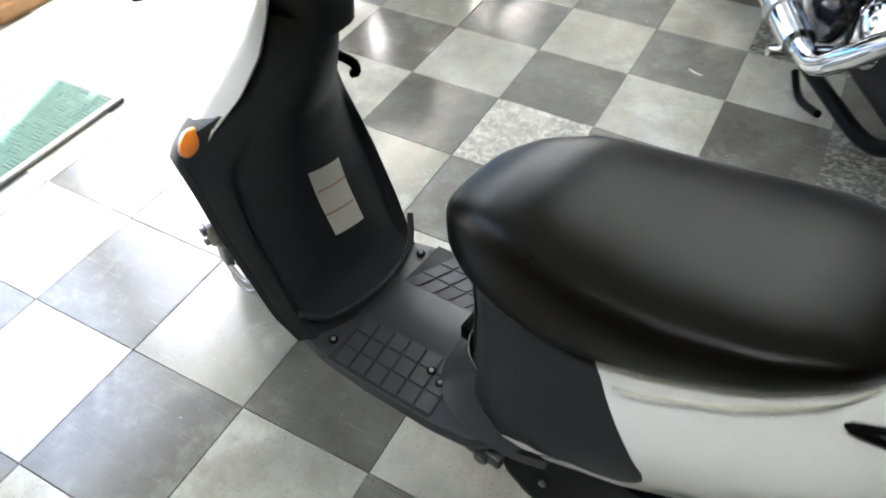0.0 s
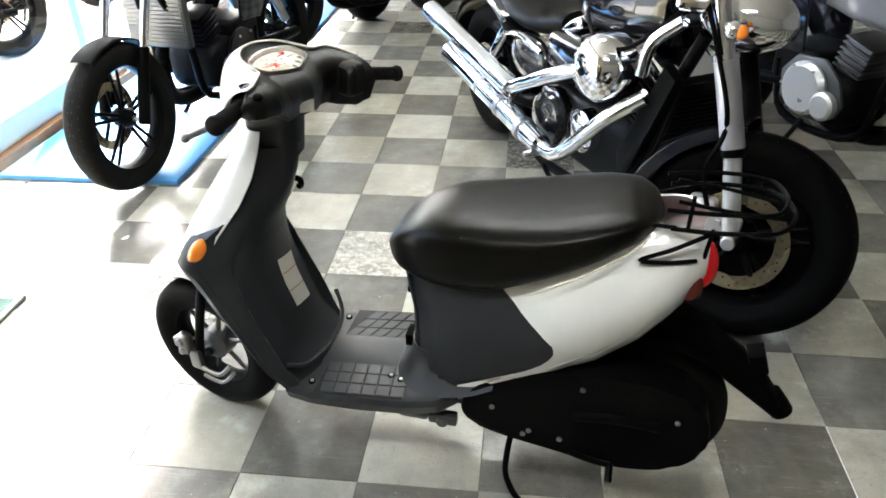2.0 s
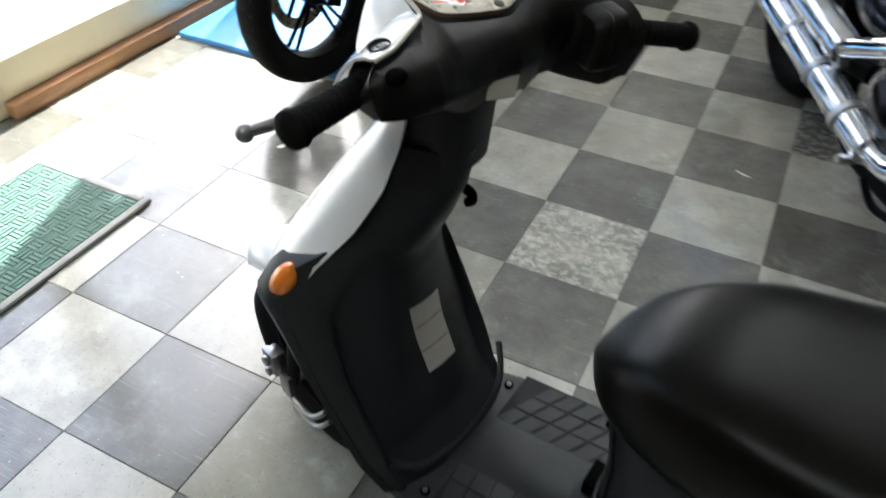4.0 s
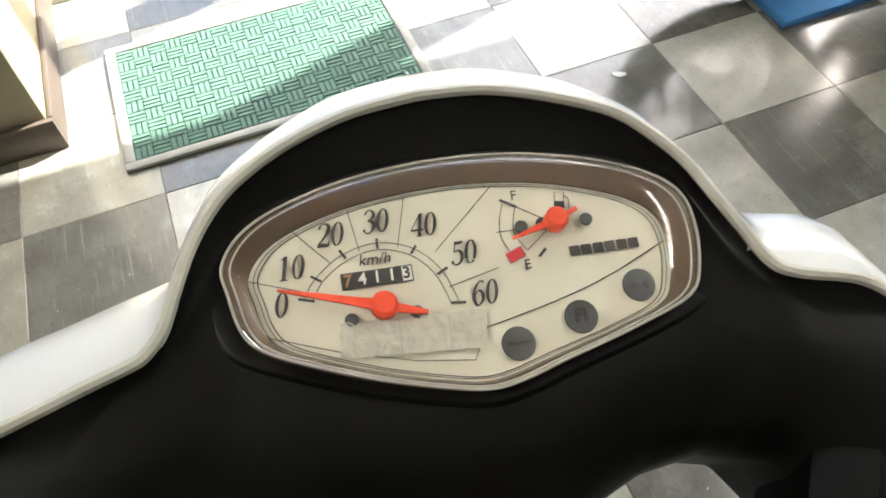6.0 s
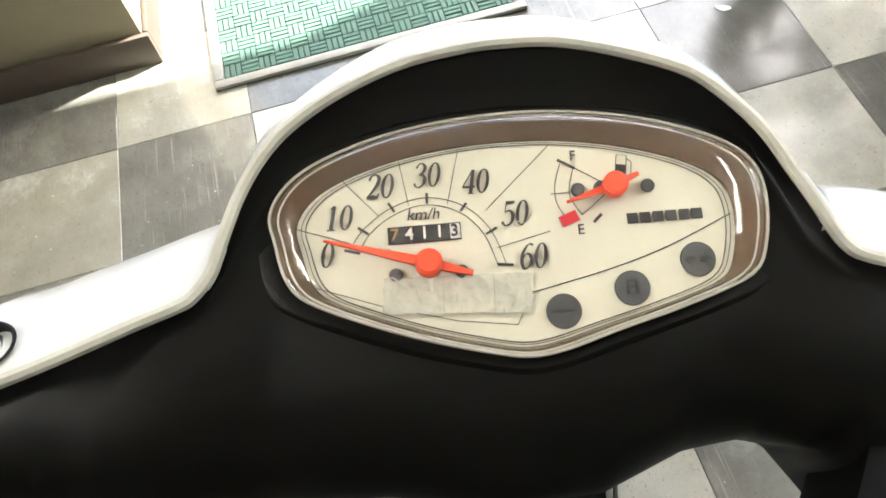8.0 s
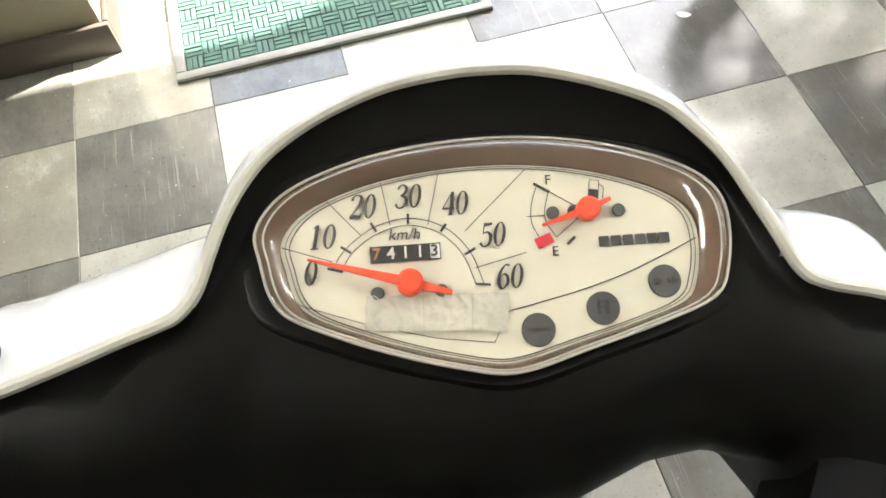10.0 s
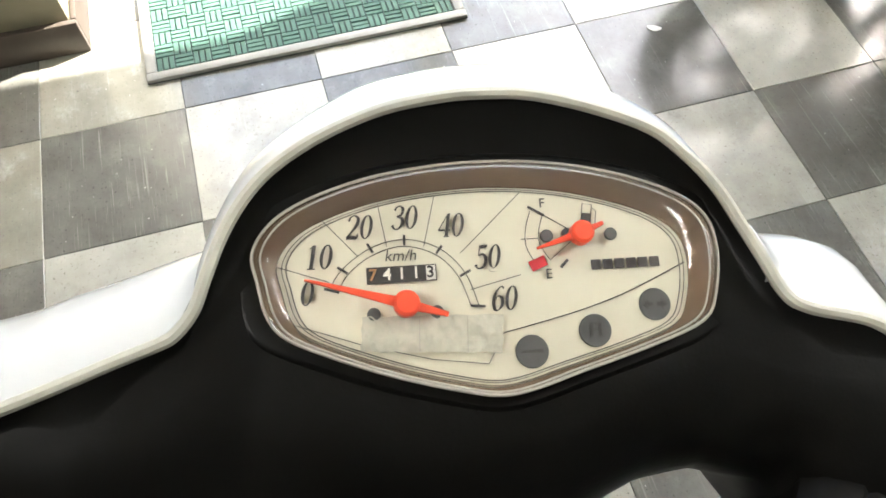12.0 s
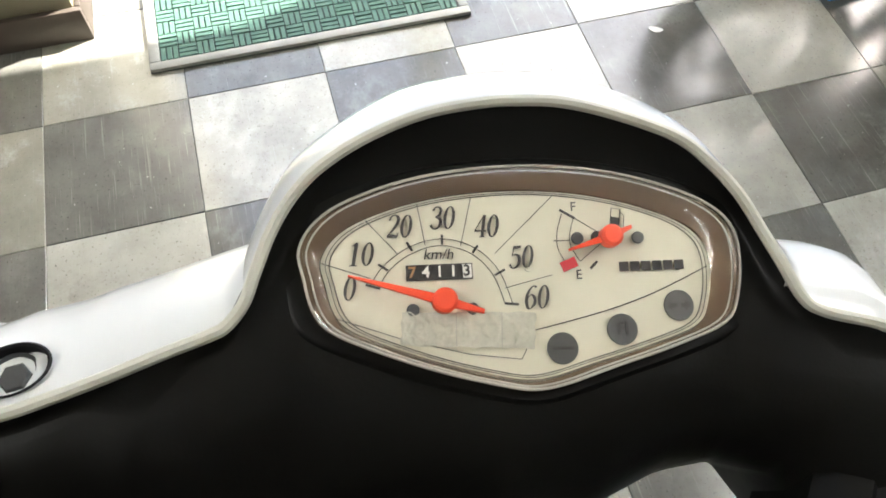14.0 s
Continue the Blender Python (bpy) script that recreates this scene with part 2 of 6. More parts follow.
M_TUBE.node_tree.nodes["Principled BSDF"].inputs["Emission Strength"].default_value = 11.0


# ---------------------------------------------------------------- mesh helpers
def link(name, bm, material, parent=None, label="", angle=38, smooth=True):
    bmesh.ops.recalc_face_normals(bm, faces=bm.faces)
    me = bpy.data.meshes.new(name)
    bm.to_mesh(me)
    bm.free()
    me.materials.append(material)
    if smooth:
        me.polygons.foreach_set("use_smooth", [True] * len(me.polygons))
        me.set_sharp_from_angle(angle=radians(angle))
    ob = new(name, me)
    if parent is not None:
        ob.parent = parent
    if label:
        tagged(ob, label)
    return ob


def part(name, bm, material, parent, label=""):
    return link(name, bm, material, parent, label)


def thing(name, m, label, category, group="", kind=""):
    ob = new(name)
    ob.empty_display_size = 0.1
    ob.matrix_world = m
    return tagged(ob, label, category, group, kind)


def join(*bms):
    out = bmesh.new()
    for b in bms:
        me = bpy.data.meshes.new("tmp")
        b.to_mesh(me)
        b.free()
        out.from_mesh(me)
        bpy.data.meshes.remove(me)
    return out


def moved(bm, m):
    bm.transform(m)
    return bm


def box(x0, x1, y0, y1, z0, z1, bevel=0.0, seg=2):
    bm = bmesh.new()
    bmesh.ops.create_cube(bm, size=1.0)
    bm.transform(Matrix.Translation(((x0 + x1) / 2, (y0 + y1) / 2, (z0 + z1) / 2)) @ Matrix.Diagonal((x1 - x0, y1 - y0, z1 - z0, 1)))
    if bevel:
        bmesh.ops.bevel(bm, geom=bm.edges[:], offset=bevel, segments=seg, affect="EDGES", profile=0.5)
    return bm


def spline(pts, n=8, closed=False):
    """A smooth curve through the points."""
    P = [Vector(p) for p in pts]
    k = len(P)
    out = []
    for i in range(k if closed else k - 1):
        a = P[(i - 1) % k] if closed or i > 0 else P[0]
        b, c = P[i], P[(i + 1) % k]
        d = P[(i + 2) % k] if closed or i + 2 < k else P[-1]
        for j in range(n):
            t = j / n
            out.append(0.5 * ((2 * b) + (c - a) * t + (2 * a - 5 * b + 4 * c - d) * t * t + (3 * b - a - 3 * c + d) * t ** 3))
    if not closed:
        out.append(P[-1])
    return out


def tube(pts, r, seg=10, n=6, closed=False, smooth=True, r_end=None):
    """A round bar along a curve."""
    path = spline(pts, n, closed) if smooth else [Vector(p) for p in pts]
    bm = bmesh.new()
    rings = []
    up = Vector((0.013, 0.027, 1))
    k = len(path)
    for i, p in enumerate(path):
        a = path[i - 1] if i > 0 or closed else path[0]
        b = path[(i + 1) % k] if i + 1 < k or closed else path[-1]
        t = (b - a).normalized()
        s = t.cross(up)
        if s.length < 0.05:
            s = t.cross(Vector((1, 0.02, 0)))
        s.normalize()
        w = s.cross(t)
        rr = r if r_end is None else r + (r_end - r) * i / (k - 1)
        rings.append([bm.verts.new(p + (s * math.cos(2 * math.pi * j / seg) + w * math.sin(2 * math.pi * j / seg)) * rr) for j in range(seg)])
    for i in range(k if closed else k - 1):
        A, B = rings[i], rings[(i + 1) % k]
        for j in range(seg):
            bm.faces.new((A[j], A[(j + 1) % seg], B[(j + 1) % seg], B[j]))
    if not closed:
        bm.faces.new(rings[0])
        bm.faces.new(rings[-1][::-1])
    return bm


def grid(rows, close_u=False, cap=False):
    """A skin over rows of points."""
    bm = bmesh.new()
    V = [[bm.verts.new(p) for p in row] for row in rows]
    n = len(V[0])
    for A, B in zip(V, V[1:]):
        for j in range(n if close_u else n - 1):
            bm.faces.new((A[j], A[(j + 1) % n], B[(j + 1) % n], B[j]))
    if cap:
        bm.faces.new(V[0])
        bm.faces.new(V[-1][::-1])
    return bm


def thick(bm, d):
    """Gives an open skin a thickness."""
    bmesh.ops.recalc_face_normals(bm, faces=bm.faces)
    bmesh.ops.solidify(bm, geom=bm.faces[:], thickness=d)
    return bm


def lathe(profile, seg=40, axis="Y"):
    """Turns a profile of (radius, place along the axis) round the axis; a closed profile gives a ring."""
    rows = []
    for i in range(seg):
        a = 2 * math.pi * i / seg
        rows.append([(r * math.cos(a), h, r * math.sin(a)) if axis == "Y" else (r * math.cos(a), r * math.sin(a), h) for r, h in profile])
    bm = bmesh.new()
    V = [[bm.verts.new(p) for p in row] for row in rows]
    for i in range(seg):
        A, B = V[i], V[(i + 1) % seg]
        for j in range(len(profile) - 1):
            bm.faces.new((A[j], A[j + 1], B[j + 1], B[j]))
    bmesh.ops.remove_doubles(bm, verts=bm.verts[:], dist=1e-6)
    return bm


def prism(outline, h0, h1, axes="XZ", bevel=0.0):
    """A plate with that outline; axes say in which plane the outline lies."""
    bm = bmesh.new()

    def put(a, b, h):
        return {"XZ": (a, h, b), "XY": (a, b, h), "YZ": (h, a, b)}[axes]
    A = [bm.verts.new(put(a, b, h0)) for a, b in outline]
    B = [bm.verts.new(put(a, b, h1)) for a, b in outline]
    bm.faces.new(A)
    bm.faces.new(B[::-1])
    n = len(A)
    for i in range(n):
        bm.faces.new((A[i], A[(i + 1) % n], B[(i + 1) % n], B[i]))
    if bevel:
        ed = [e for e in bm.edges if (e.verts[0] in A) == (e.verts[1] in A)]
        bmesh.ops.bevel(bm, geom=ed, offset=bevel, segments=2, affect="EDGES", profile=0.5)
    return bm


def ball(c, r, s=(1, 1, 1), seg=20):
    bm = bmesh.new()
    bmesh.ops.create_uvsphere(bm, u_segments=seg, v_segments=max(8, seg // 2), radius=r)
    bm.transform(Matrix.Translation(c) @ Matrix.Diagonal((*s, 1)))
    return bm


def disc(c, r, h, axis="Z", seg=24, bevel=0.0):
    b = bevel
    bm = lathe([(0, -h / 2), (r - b, -h / 2), (r, -h / 2 + b), (r, h / 2 - b), (r - b, h / 2), (0, h / 2)], seg, "Y" if axis == "Y" else "Z")
    if axis == "X":
        bm.transform(pose(0, 0, 0, 0, 90, 0))
    bm.transform(Matrix.Translation(c))
    return bm


def interp(x, xs, ys):
    return float(np.interp(x, xs, ys))


def text(body, size, m, material, parent, name="numeral", shear=0.0, depth=0.0002, bold=0.0):
    c = bpy.data.curves.new(name, "FONT")
    c.body, c.size, c.align_x, c.align_y, c.extrude, c.shear, c.offset = body, size, "CENTER", "CENTER", depth, shear, bold
    c.resolution_u = 3
    tmp = bpy.data.objects.new("tmp", c)
    scene.collection.objects.link(tmp)
    me = bpy.data.meshes.new_from_object(tmp)
    bpy.data.objects.remove(tmp)
    bpy.data.curves.remove(c)
    me.transform(m)
    me.materials.clear()
    me.materials.append(material)
    ob = new(name, me)
    ob.parent = parent
    return ob


# ---------------------------------------------------------------- the shop: floor, walls, window front
T = 0.303
floor = link("floor", box(-1.515, 4.85, -2.727, 8.18, -0.10, -0.004), M_GROUT)
tagged(floor, "worn checkered floor of pale and dark grey vinyl tiles", "floor", kind="structure")

ceiling = link("ceiling", box(-1.6, 4.9, -2.8, 8.25, 2.75, 2.85), M_CEIL)
tagged(ceiling, "plain off-white ceiling of the motorcycle shop", "ceiling", kind="structure")
for nm, dims in (("wall_south", (-1.6, 4.9, -2.85, -2.727, 0, 2.75)), ("wall_north", (-1.6, 4.9, 8.18, 8.3, 0, 2.75)), ("wall_east", (4.85, 4.97, -2.85, 8.3, 0, 2.75))):
    tagged(link(nm, box(*dims), M_INNER), "plain dull beige painted wall of the shop", "wall", kind="structure")

# wall block beside the entrance, with its dark base
block = link("wall_corner", box(-1.6, -0.855, -2.727, -0.20, 0.0, 2.75, 0.006), M_WALL)
tagged(block, "cream painted wall corner beside the entrance", "wall", kind="structure")
skirt = link("baseboard", box(-0.853, -0.838, -2.727, -0.185, 0.0, 0.085, 0.003), M_BASE)
tagged(skirt, "dark brown baseboard along the cream wall corner", "baseboard", kind="structure")
skirt2 = link("baseboard", box(-1.40, -0.855, -0.198, -0.185, 0.0, 0.085, 0.003), M_BASE)
tagged(skirt2, "dark brown baseboard along the cream wall corner", "baseboard", kind="structure")

front = thing("wall_west", Matrix(), "cream framed shop front with large window panes", "shop front", kind="structure")
part("header", box(-1.60, -1.42, -0.198, 8.18, 2.56, 2.748), M_WALL, front)
part("bottom_rail", box(-1.56, -1.425, 0.80, 8.18, 0.055, 0.19, 0.012), M_CREAM, front, "cream painted bottom rail of the window")
part("sill_board", box(-1.57, -1.385, 0.80, 8.18, 0.0, 0.055, 0.008), M_WOOD, front, "brown wooden board under the window rail")
for y in (0.79, 2.55, 4.3, 6.05):
    part("post", box(-1.555, -1.43, y - 0.04, y + 0.04, 0.19 if y > 1 else 0.0, 2.56, 0.008), M_CREAM, front)
for a, b in ((0.83, 2.51), (2.59, 4.26), (4.34, 6.01), (6.09, 8.15)):
    g = part("pane", box(-1.499, -1.493, a, b, 0.19, 2.56), M_GLASS, front)
    g.visible_shadow = False
# sliding door leaf, slid open behind the first pane, and its threshold
part("threshold", box(-1.60, -1.42, -0.185, 0.75, 0.0, 0.012, 0.003), M_STEEL, front, "worn metal threshold of the entrance")

ground = link("ground", box(-120, -1.6, -80, 80, -0.25, -0.06), M_PAVE)
tagged(ground, "sunlit concrete pavement outside the shop", "pavement", kind="structure")
far = link("backdrop", box(-16.5, -16, -40, 40, -0.06, 4.6), M_FARWALL)
tagged(far, "pale sunlit facade across the street", "backdrop", kind="structure")

# entrance mat
MX0, MX1, MY0, MY1 = -1.145, -0.695, -0.070, 0.672
door_mat = thing("door_mat", pose(MX0, MY0, 0), "green woven-pattern rubber door mat with grey border", "door mat")
mw, mh = MX1 - MX0, MY1 - MY0
part("backing", box(0, mw, 0, mh, 0.0, 0.006, 0.002), M_MATDK, door_mat)
part("border", join(box(0, 0.024, 0, mh, 0.0, 0.013, 0.004), box(mw - 0.024, mw, 0, mh, 0.0, 0.013, 0.004),
                    box(0.024, mw - 0.024, 0, 0.024, 0.0, 0.013, 0.004), box(0.024, mw - 0.024, mh - 0.024, mh, 0.0, 0.013, 0.004)), M_MATEDGE, door_mat, "grey rubber border")
verts, faces = [], []


def add_box(x0, x1, y0, y1, z0, z1):
    k = len(verts)
    verts.extend([(x0, y0, z0), (x1, y0, z0), (x1, y1, z0), (x0, y1, z0), (x0, y0, z1), (x1, y0, z1), (x1, y1, z1), (x0, y1, z1)])
    faces.extend([tuple(k + i for i in f) for f in ((4, 5, 6, 7), (0, 1, 5, 4), (1, 2, 6, 5), (2, 3, 7, 6), (3, 0, 4, 7))])


nx, ny = 10, 17
cx, cy = (mw - 0.052) / nx, (mh - 0.052) / ny
for i in range(nx):
    for j in range(ny):
        x, y = 0.026 + i * cx, 0.026 + j * cy
        for k in range(3):
            z1 = 0.0105 + random.uniform(-0.0006, 0.0006)
            if (i + j) % 2:
                add_box(x + 0.001, x + cx - 0.001, y + cy * (k + 0.12) / 3, y + cy * (k + 0.82) / 3, 0.005, z1)
            else:
                add_box(x + cx * (k + 0.12) / 3, x + cx * (k + 0.82) / 3, y + 0.001, y + cy - 0.001, 0.005, z1)
me = bpy.data.meshes.new("ribs")
me.from_pydata(verts, [], faces)
me.materials.append(M_MATGRN)
ribs = new("ribs", me)
ribs.parent = door_mat
tagged(ribs, "green ribs in a basket weave", kind="stuff")

# blue board under the window
board = link("display_board", box(-1.36, -0.52, 1.53, 5.6, 0.0, 0.022, 0.004), M_BLUE)
tagged(board, "flat blue painted board lying along the window", "board")


# ceiling lamps
def ceiling_lamp(x, y, rz):
    lamp = thing("ceiling_light", pose(x, y, 2.75, 0, 0, rz), "white twin-tube fluorescent ceiling light, switched on", "ceiling light", "ceiling lights")
    part("housing", box(-0.62, 0.62, -0.09, 0.09, -0.05, 0.0, 0.01), M_CEIL, lamp)
    for s in (-0.045, 0.045):
        part("tube", tube([(-0.58, s, -0.07), (0.58, s, -0.07)], 0.014, 10, 1), M_TUBE, lamp, "glowing fluorescent tube")
    return lamp


ceiling_lamp(0.5, -1.1, 0)
ceiling_lamp(0.5, 2.2, 0)


# ---------------------------------------------------------------- the scooter
SCOOT = pose(0.18, 0.28, 0, 1.5, 0, -8.5)
scooter = thing("motor_scooter", SCOOT, "white motor scooter with black seat and dark grey leg shield", "scooter")
UNSCOOT = SCOOT.inverted()


# body: half width, lower and upper height along the length
BX = [0.55, 0.58, 0.62, 0.70, 0.78, 0.82, 0.90, 1.00, 1.08, 1.135, 1.170, 1.190]
BW = [0.050, 0.085, 0.118, 0.148, 0.164, 0.168, 0.178, 0.173, 0.158, 0.136, 0.108, 0.078]
BL = [0.250, 0.252, 0.255, 0.266, 0.308, 0.336, 0.368, 0.420, 0.482, 0.545, 0.590, 0.622]
BT = [0.555, 0.565, 0.570, 0.585, 0.607, 0.622, 0.662, 0.712, 0.742, 0.756, 0.750, 0.735]


def body_point(x, v, side):
    w, lo, hi = interp(x, BX, BW), interp(x, BX, BL), interp(x, BX, BT)
    low_in = interp(x, [0.55, 0.80, 0.95, 1.2], [0.36, 0.28, 0.13, 0.10])
    bulge = math.sin(math.pi * (low_in + (0.90 - low_in) * v)) ** 0.55
    lean_in = 1.0 - 0.10 * v
    back = interp(v, [0, 0.12, 0.3, 0.6, 0.85, 1], [0.004, 0.024, 0.042, 0.040, 0.026, 0.018]) * max(0.0, 1 - (x - 0.55) / 0.16)
    return (x + back, side * w * bulge * lean_in, lo + (hi - lo) * v)


def split_x(z):
    return interp(z, [0.33, 0.36, 0.385, 0.42, 0.45, 0.48, 0.50, 0.525, 0.56, 0.60, 0.63], [0.705, 0.765, 0.815, 0.872, 0.905, 0.920, 0.914, 0.884, 0.832, 0.765, 0.72])


def side_skin(side, front_half, inset=0.0):
    rows = []
    for i in range(25):
        v = i / 24
        row = []
        # where this height meets the seam
        xs = 0.86
        for _ in range(12):
            xs = split_x(body_point(xs, v, 1)[2])
        a, b = (0.55, xs) if front_half else (xs, 1.190)
        for j in range(19):
            row.append(body_point(a + (b - a) * j / 18, v, side))
        rows.append(row)
    return thick(grid(rows), 0.004)


for s in (-1, 1):
    part("side_cover", side_skin(s, False), M_WHITE, scooter, "glossy white rear side cover")
    part("under_seat_cover", side_skin(s, True), M_GREYPL, scooter, "dark grey under-seat cover")
# front face under the seat and the tail
rows = []
for i in range(25):
    p, q = Vector(body_point(0.55, i / 24, -1)), Vector(body_point(0.55, i / 24, 1))
    rows.append([tuple(p.lerp(q, j / 14) + Vector((-0.016 * math.sin(math.pi * j / 14) ** 0.7, 0, 0))) for j in range(15)])
part("under_seat_front", thick(grid(rows), 0.004), M_GREYPL, scooter)
part("seat_lock", disc((0.562, 0.0, 0.47), 0.012, 0.01, "X"), M_BLACKPL, scooter)
part("catch", box(0.550, 0.572, -0.035, 0.012, 0.318, 0.352, 0.004), M_BLACKPL, scooter)

# seat
SX = [0.520, 0.535, 0.56, 0.61, 0.68, 0.78, 0.88, 0.98, 1.05, 1.085, 1.10]
SW = [0.012, 0.044, 0.078, 0.111, 0.137, 0.154, 0.157, 0.146, 0.116, 0.072, 0.020]
SB = [0.590, 0.570, 0.560, 0.552, 0.552, 0.570, 0.618, 0.674, 0.716, 0.735, 0.748]
ST = [0.605, 0.636, 0.668, 0.701, 0.723, 0.731, 0.745, 0.766, 0.775, 0.765, 0.748]
rows = []
for i in range(49):
    x = 0.520 + (1.10 - 0.520) * (0.5 - 0.5 * math.cos(math.pi * i / 48))
    w, lo, hi = interp(x, SX, SW), interp(x, SX, SB), interp(x, SX, ST)
    row = []
    for j in range(40):
        a = 2 * math.pi * (j + 0.5) / 40
        cy_, cz_ = math.cos(a), math.sin(a)
        up = math.copysign(abs(cz_) ** 0.50, cz_)
        yy = w * math.copysign(abs(cy_) ** 0.50, cy_) * (0.97 + 0.035 * up)
        row.append((x, yy, (hi + lo) / 2 + (hi - lo) / 2 * up))
    rows.append(row)
seat_bm = grid(rows, close_u=True, cap=True)
for _ in range(3):
    bmesh.ops.smooth_vert(seat_bm, verts=seat_bm.verts[:], factor=0.5, use_axis_x=False, use_axis_y=True, use_axis_z=True)
seat = part("seat", seat_bm, M_VINYL, scooter, "black vinyl seat")
part("seat_piping", tube([(x, -(interp(x, SX, SW) * 0.985), interp(x, SX, SB) + 0.004) for x in (0.85, 0.88, 0.92, 0.96, 1.00, 1.04, 1.07)], 0.0024, 6, 5), M_TRIM, seat, "thin pale lip below the seat edge")

# leg shield
LZ = [0.235, 0.28, 0.34, 0.45, 0.56, 0.63, 0.70, 0.76, 0.82]
LW = [0.160, 0.168, 0.170, 0.172, 0.164, 0.130, 0.084, 0.058, 0.050]
LC = [0.345, 0.305, 0.290, 0.262, 0.250, 0.252, 0.288, 0.312, 0.325]
LE = [0.290, 0.262, 0.238, 0.185, 0.135, 0.165, 0.210, 0.238, 0.252]


def shield_point(z, s):
    w, c, e = interp(z, LZ, LW), interp(z, LZ, LC), interp(z, LZ, LE)
    k = abs(s)
    wave = 1 - k ** 2.2
    edge = interp(z, [0.24, 0.45, 0.55, 0.62], [0.91, 0.90, 0.86, 0.80])
    t = min(1.0, max(0.0, (edge - k) / 0.11))
    rim_lift = (0.014 - 0.028 * t * t * (3 - 2 * t)) * interp(z, [0.24, 0.30, 0.50, 0.60, 0.66], [0.4, 1, 0.9, 0.25, 0.0])
    roll_off = 0.030 * max(0.0, (k - 0.88) / 0.12) ** 1.6 * interp(z, [0.24, 0.30, 0.60, 0.66], [0.3, 1, 1, 0.2])
    return (e + (c - e) * wave + rim_lift - roll_off, w * s, z)


rows = [[shield_point(0.235 + (0.82 - 0.235) * i / 30, -1 + 2 * j / 60) for j in range(61)] for i in range(31)]
part("leg_shield", thick(grid(rows), 0.006), M_GREYPL, scooter, "dark grey plastic leg shield")
# rolled outer rim of the shield, turned forward
for s in (-1, 1):
    rows = []
    for i in range(31):
        z = 0.235 + (0.66 - 0.235) * i / 30
        x, y, _ = shield_point(z, s)
        d = interp(z, [0.235, 0.4, 0.56, 0.62, 0.66], [0.015, 0.03, 0.062, 0.056, 0.020])
        rows.append([(x + 0.004, y, z), (x - 0.25 * d, y + s * 0.006, z), (x - 0.7 * d, y - s * 0.002, z), (x - d, y - s * 0.02, z)])
    part("shield_rim", thick(grid(rows), 0.004), M_GREYPL, scooter)
# glove pocket lip low on the shield
part("shield_lip", tube([(0.285, -0.150, 0.30), (0.318, -0.11, 0.275), (0.338, -0.03, 0.268), (0.340, 0.05, 0.270), (0.325, 0.11, 0.28), (0.295, 0.15, 0.31)], 0.006, 8, 6), M_GREYPL, scooter)

# white front cowl
FZ = [0.47, 0.52, 0.57, 0.63, 0.70, 0.76, 0.82, 0.86]
FF = [0.040, 0.010, 0.015, 0.050, 0.098, 0.142, 0.190, 0.215]
FWD = [0.105, 0.135, 0.150, 0.128, 0.098, 0.072, 0.056, 0.050]
FE = [0.140, 0.120, 0.125, 0.160, 0.210, 0.238, 0.255, 0.262]
rows = []
for i in range(25):
    z = 0.47 + 0.39 * i / 24
    f_, w, e = interp(z, FZ, FF), interp(z, FZ, FWD), interp(z, FZ, FE)
    rows.append([(e - (e - f_) * (math.cos(math.pi * (j / 24 - 0.5))) ** 0.8, w * math.copysign(abs(math.sin(math.pi * (j / 24 - 0.5))) ** 0.8, j - 12), z) for j in range(25)])
part("front_cowl", thick(grid(rows), 0.004), M_WHITE, scooter, "glossy white front cowl")
for s in (-1, 1):
    b = ball((0, 0, 0), 0.037, (0.55, 0.55, 1.15), 20)
    b.transform(Matrix.Translation((0.108, s * 0.140, 0.590)) @ pose(0, 0, 0, s * 14, 26, s * 20))
    part("turn_signal", b, M_ORANGE, scooter, "amber front turn signal lens")

# footboard
FBX = [0.27, 0.34, 0.45, 0.58, 0.66, 0.74, 0.82]
FBH = [0.150, 0.165, 0.172, 0.172, 0.166, 0.110, 0.100]
FBZ = [0.230, 0.237, 0.250, 0.266, 0.282, 0.310, 0.360]
rows = []
for i in range(41):
    x = 0.27 + 0.45 * i / 40
    h, z = interp(x, FBX, FBH), interp(x, FBX, FBZ)
    ring = [(-h, z - 0.018), (-h + 0.006, z - 0.004), (-h + 0.02, z), (-0.06, z), (-0.05, z + 0.004), (0.05, z + 0.004), (0.06, z), (h - 0.02, z), (h - 0.006, z - 0.004), (h, z - 0.018), (h - 0.014, z - 0.052), (-h + 0.014, z - 0.052)]
    rows.append([(x, y, zz) for y, zz in ring])
footboard = part("footboard", grid(rows, close_u=True, cap=True), M_FOOT, scooter, "dark grey footboard with a grooved grid")
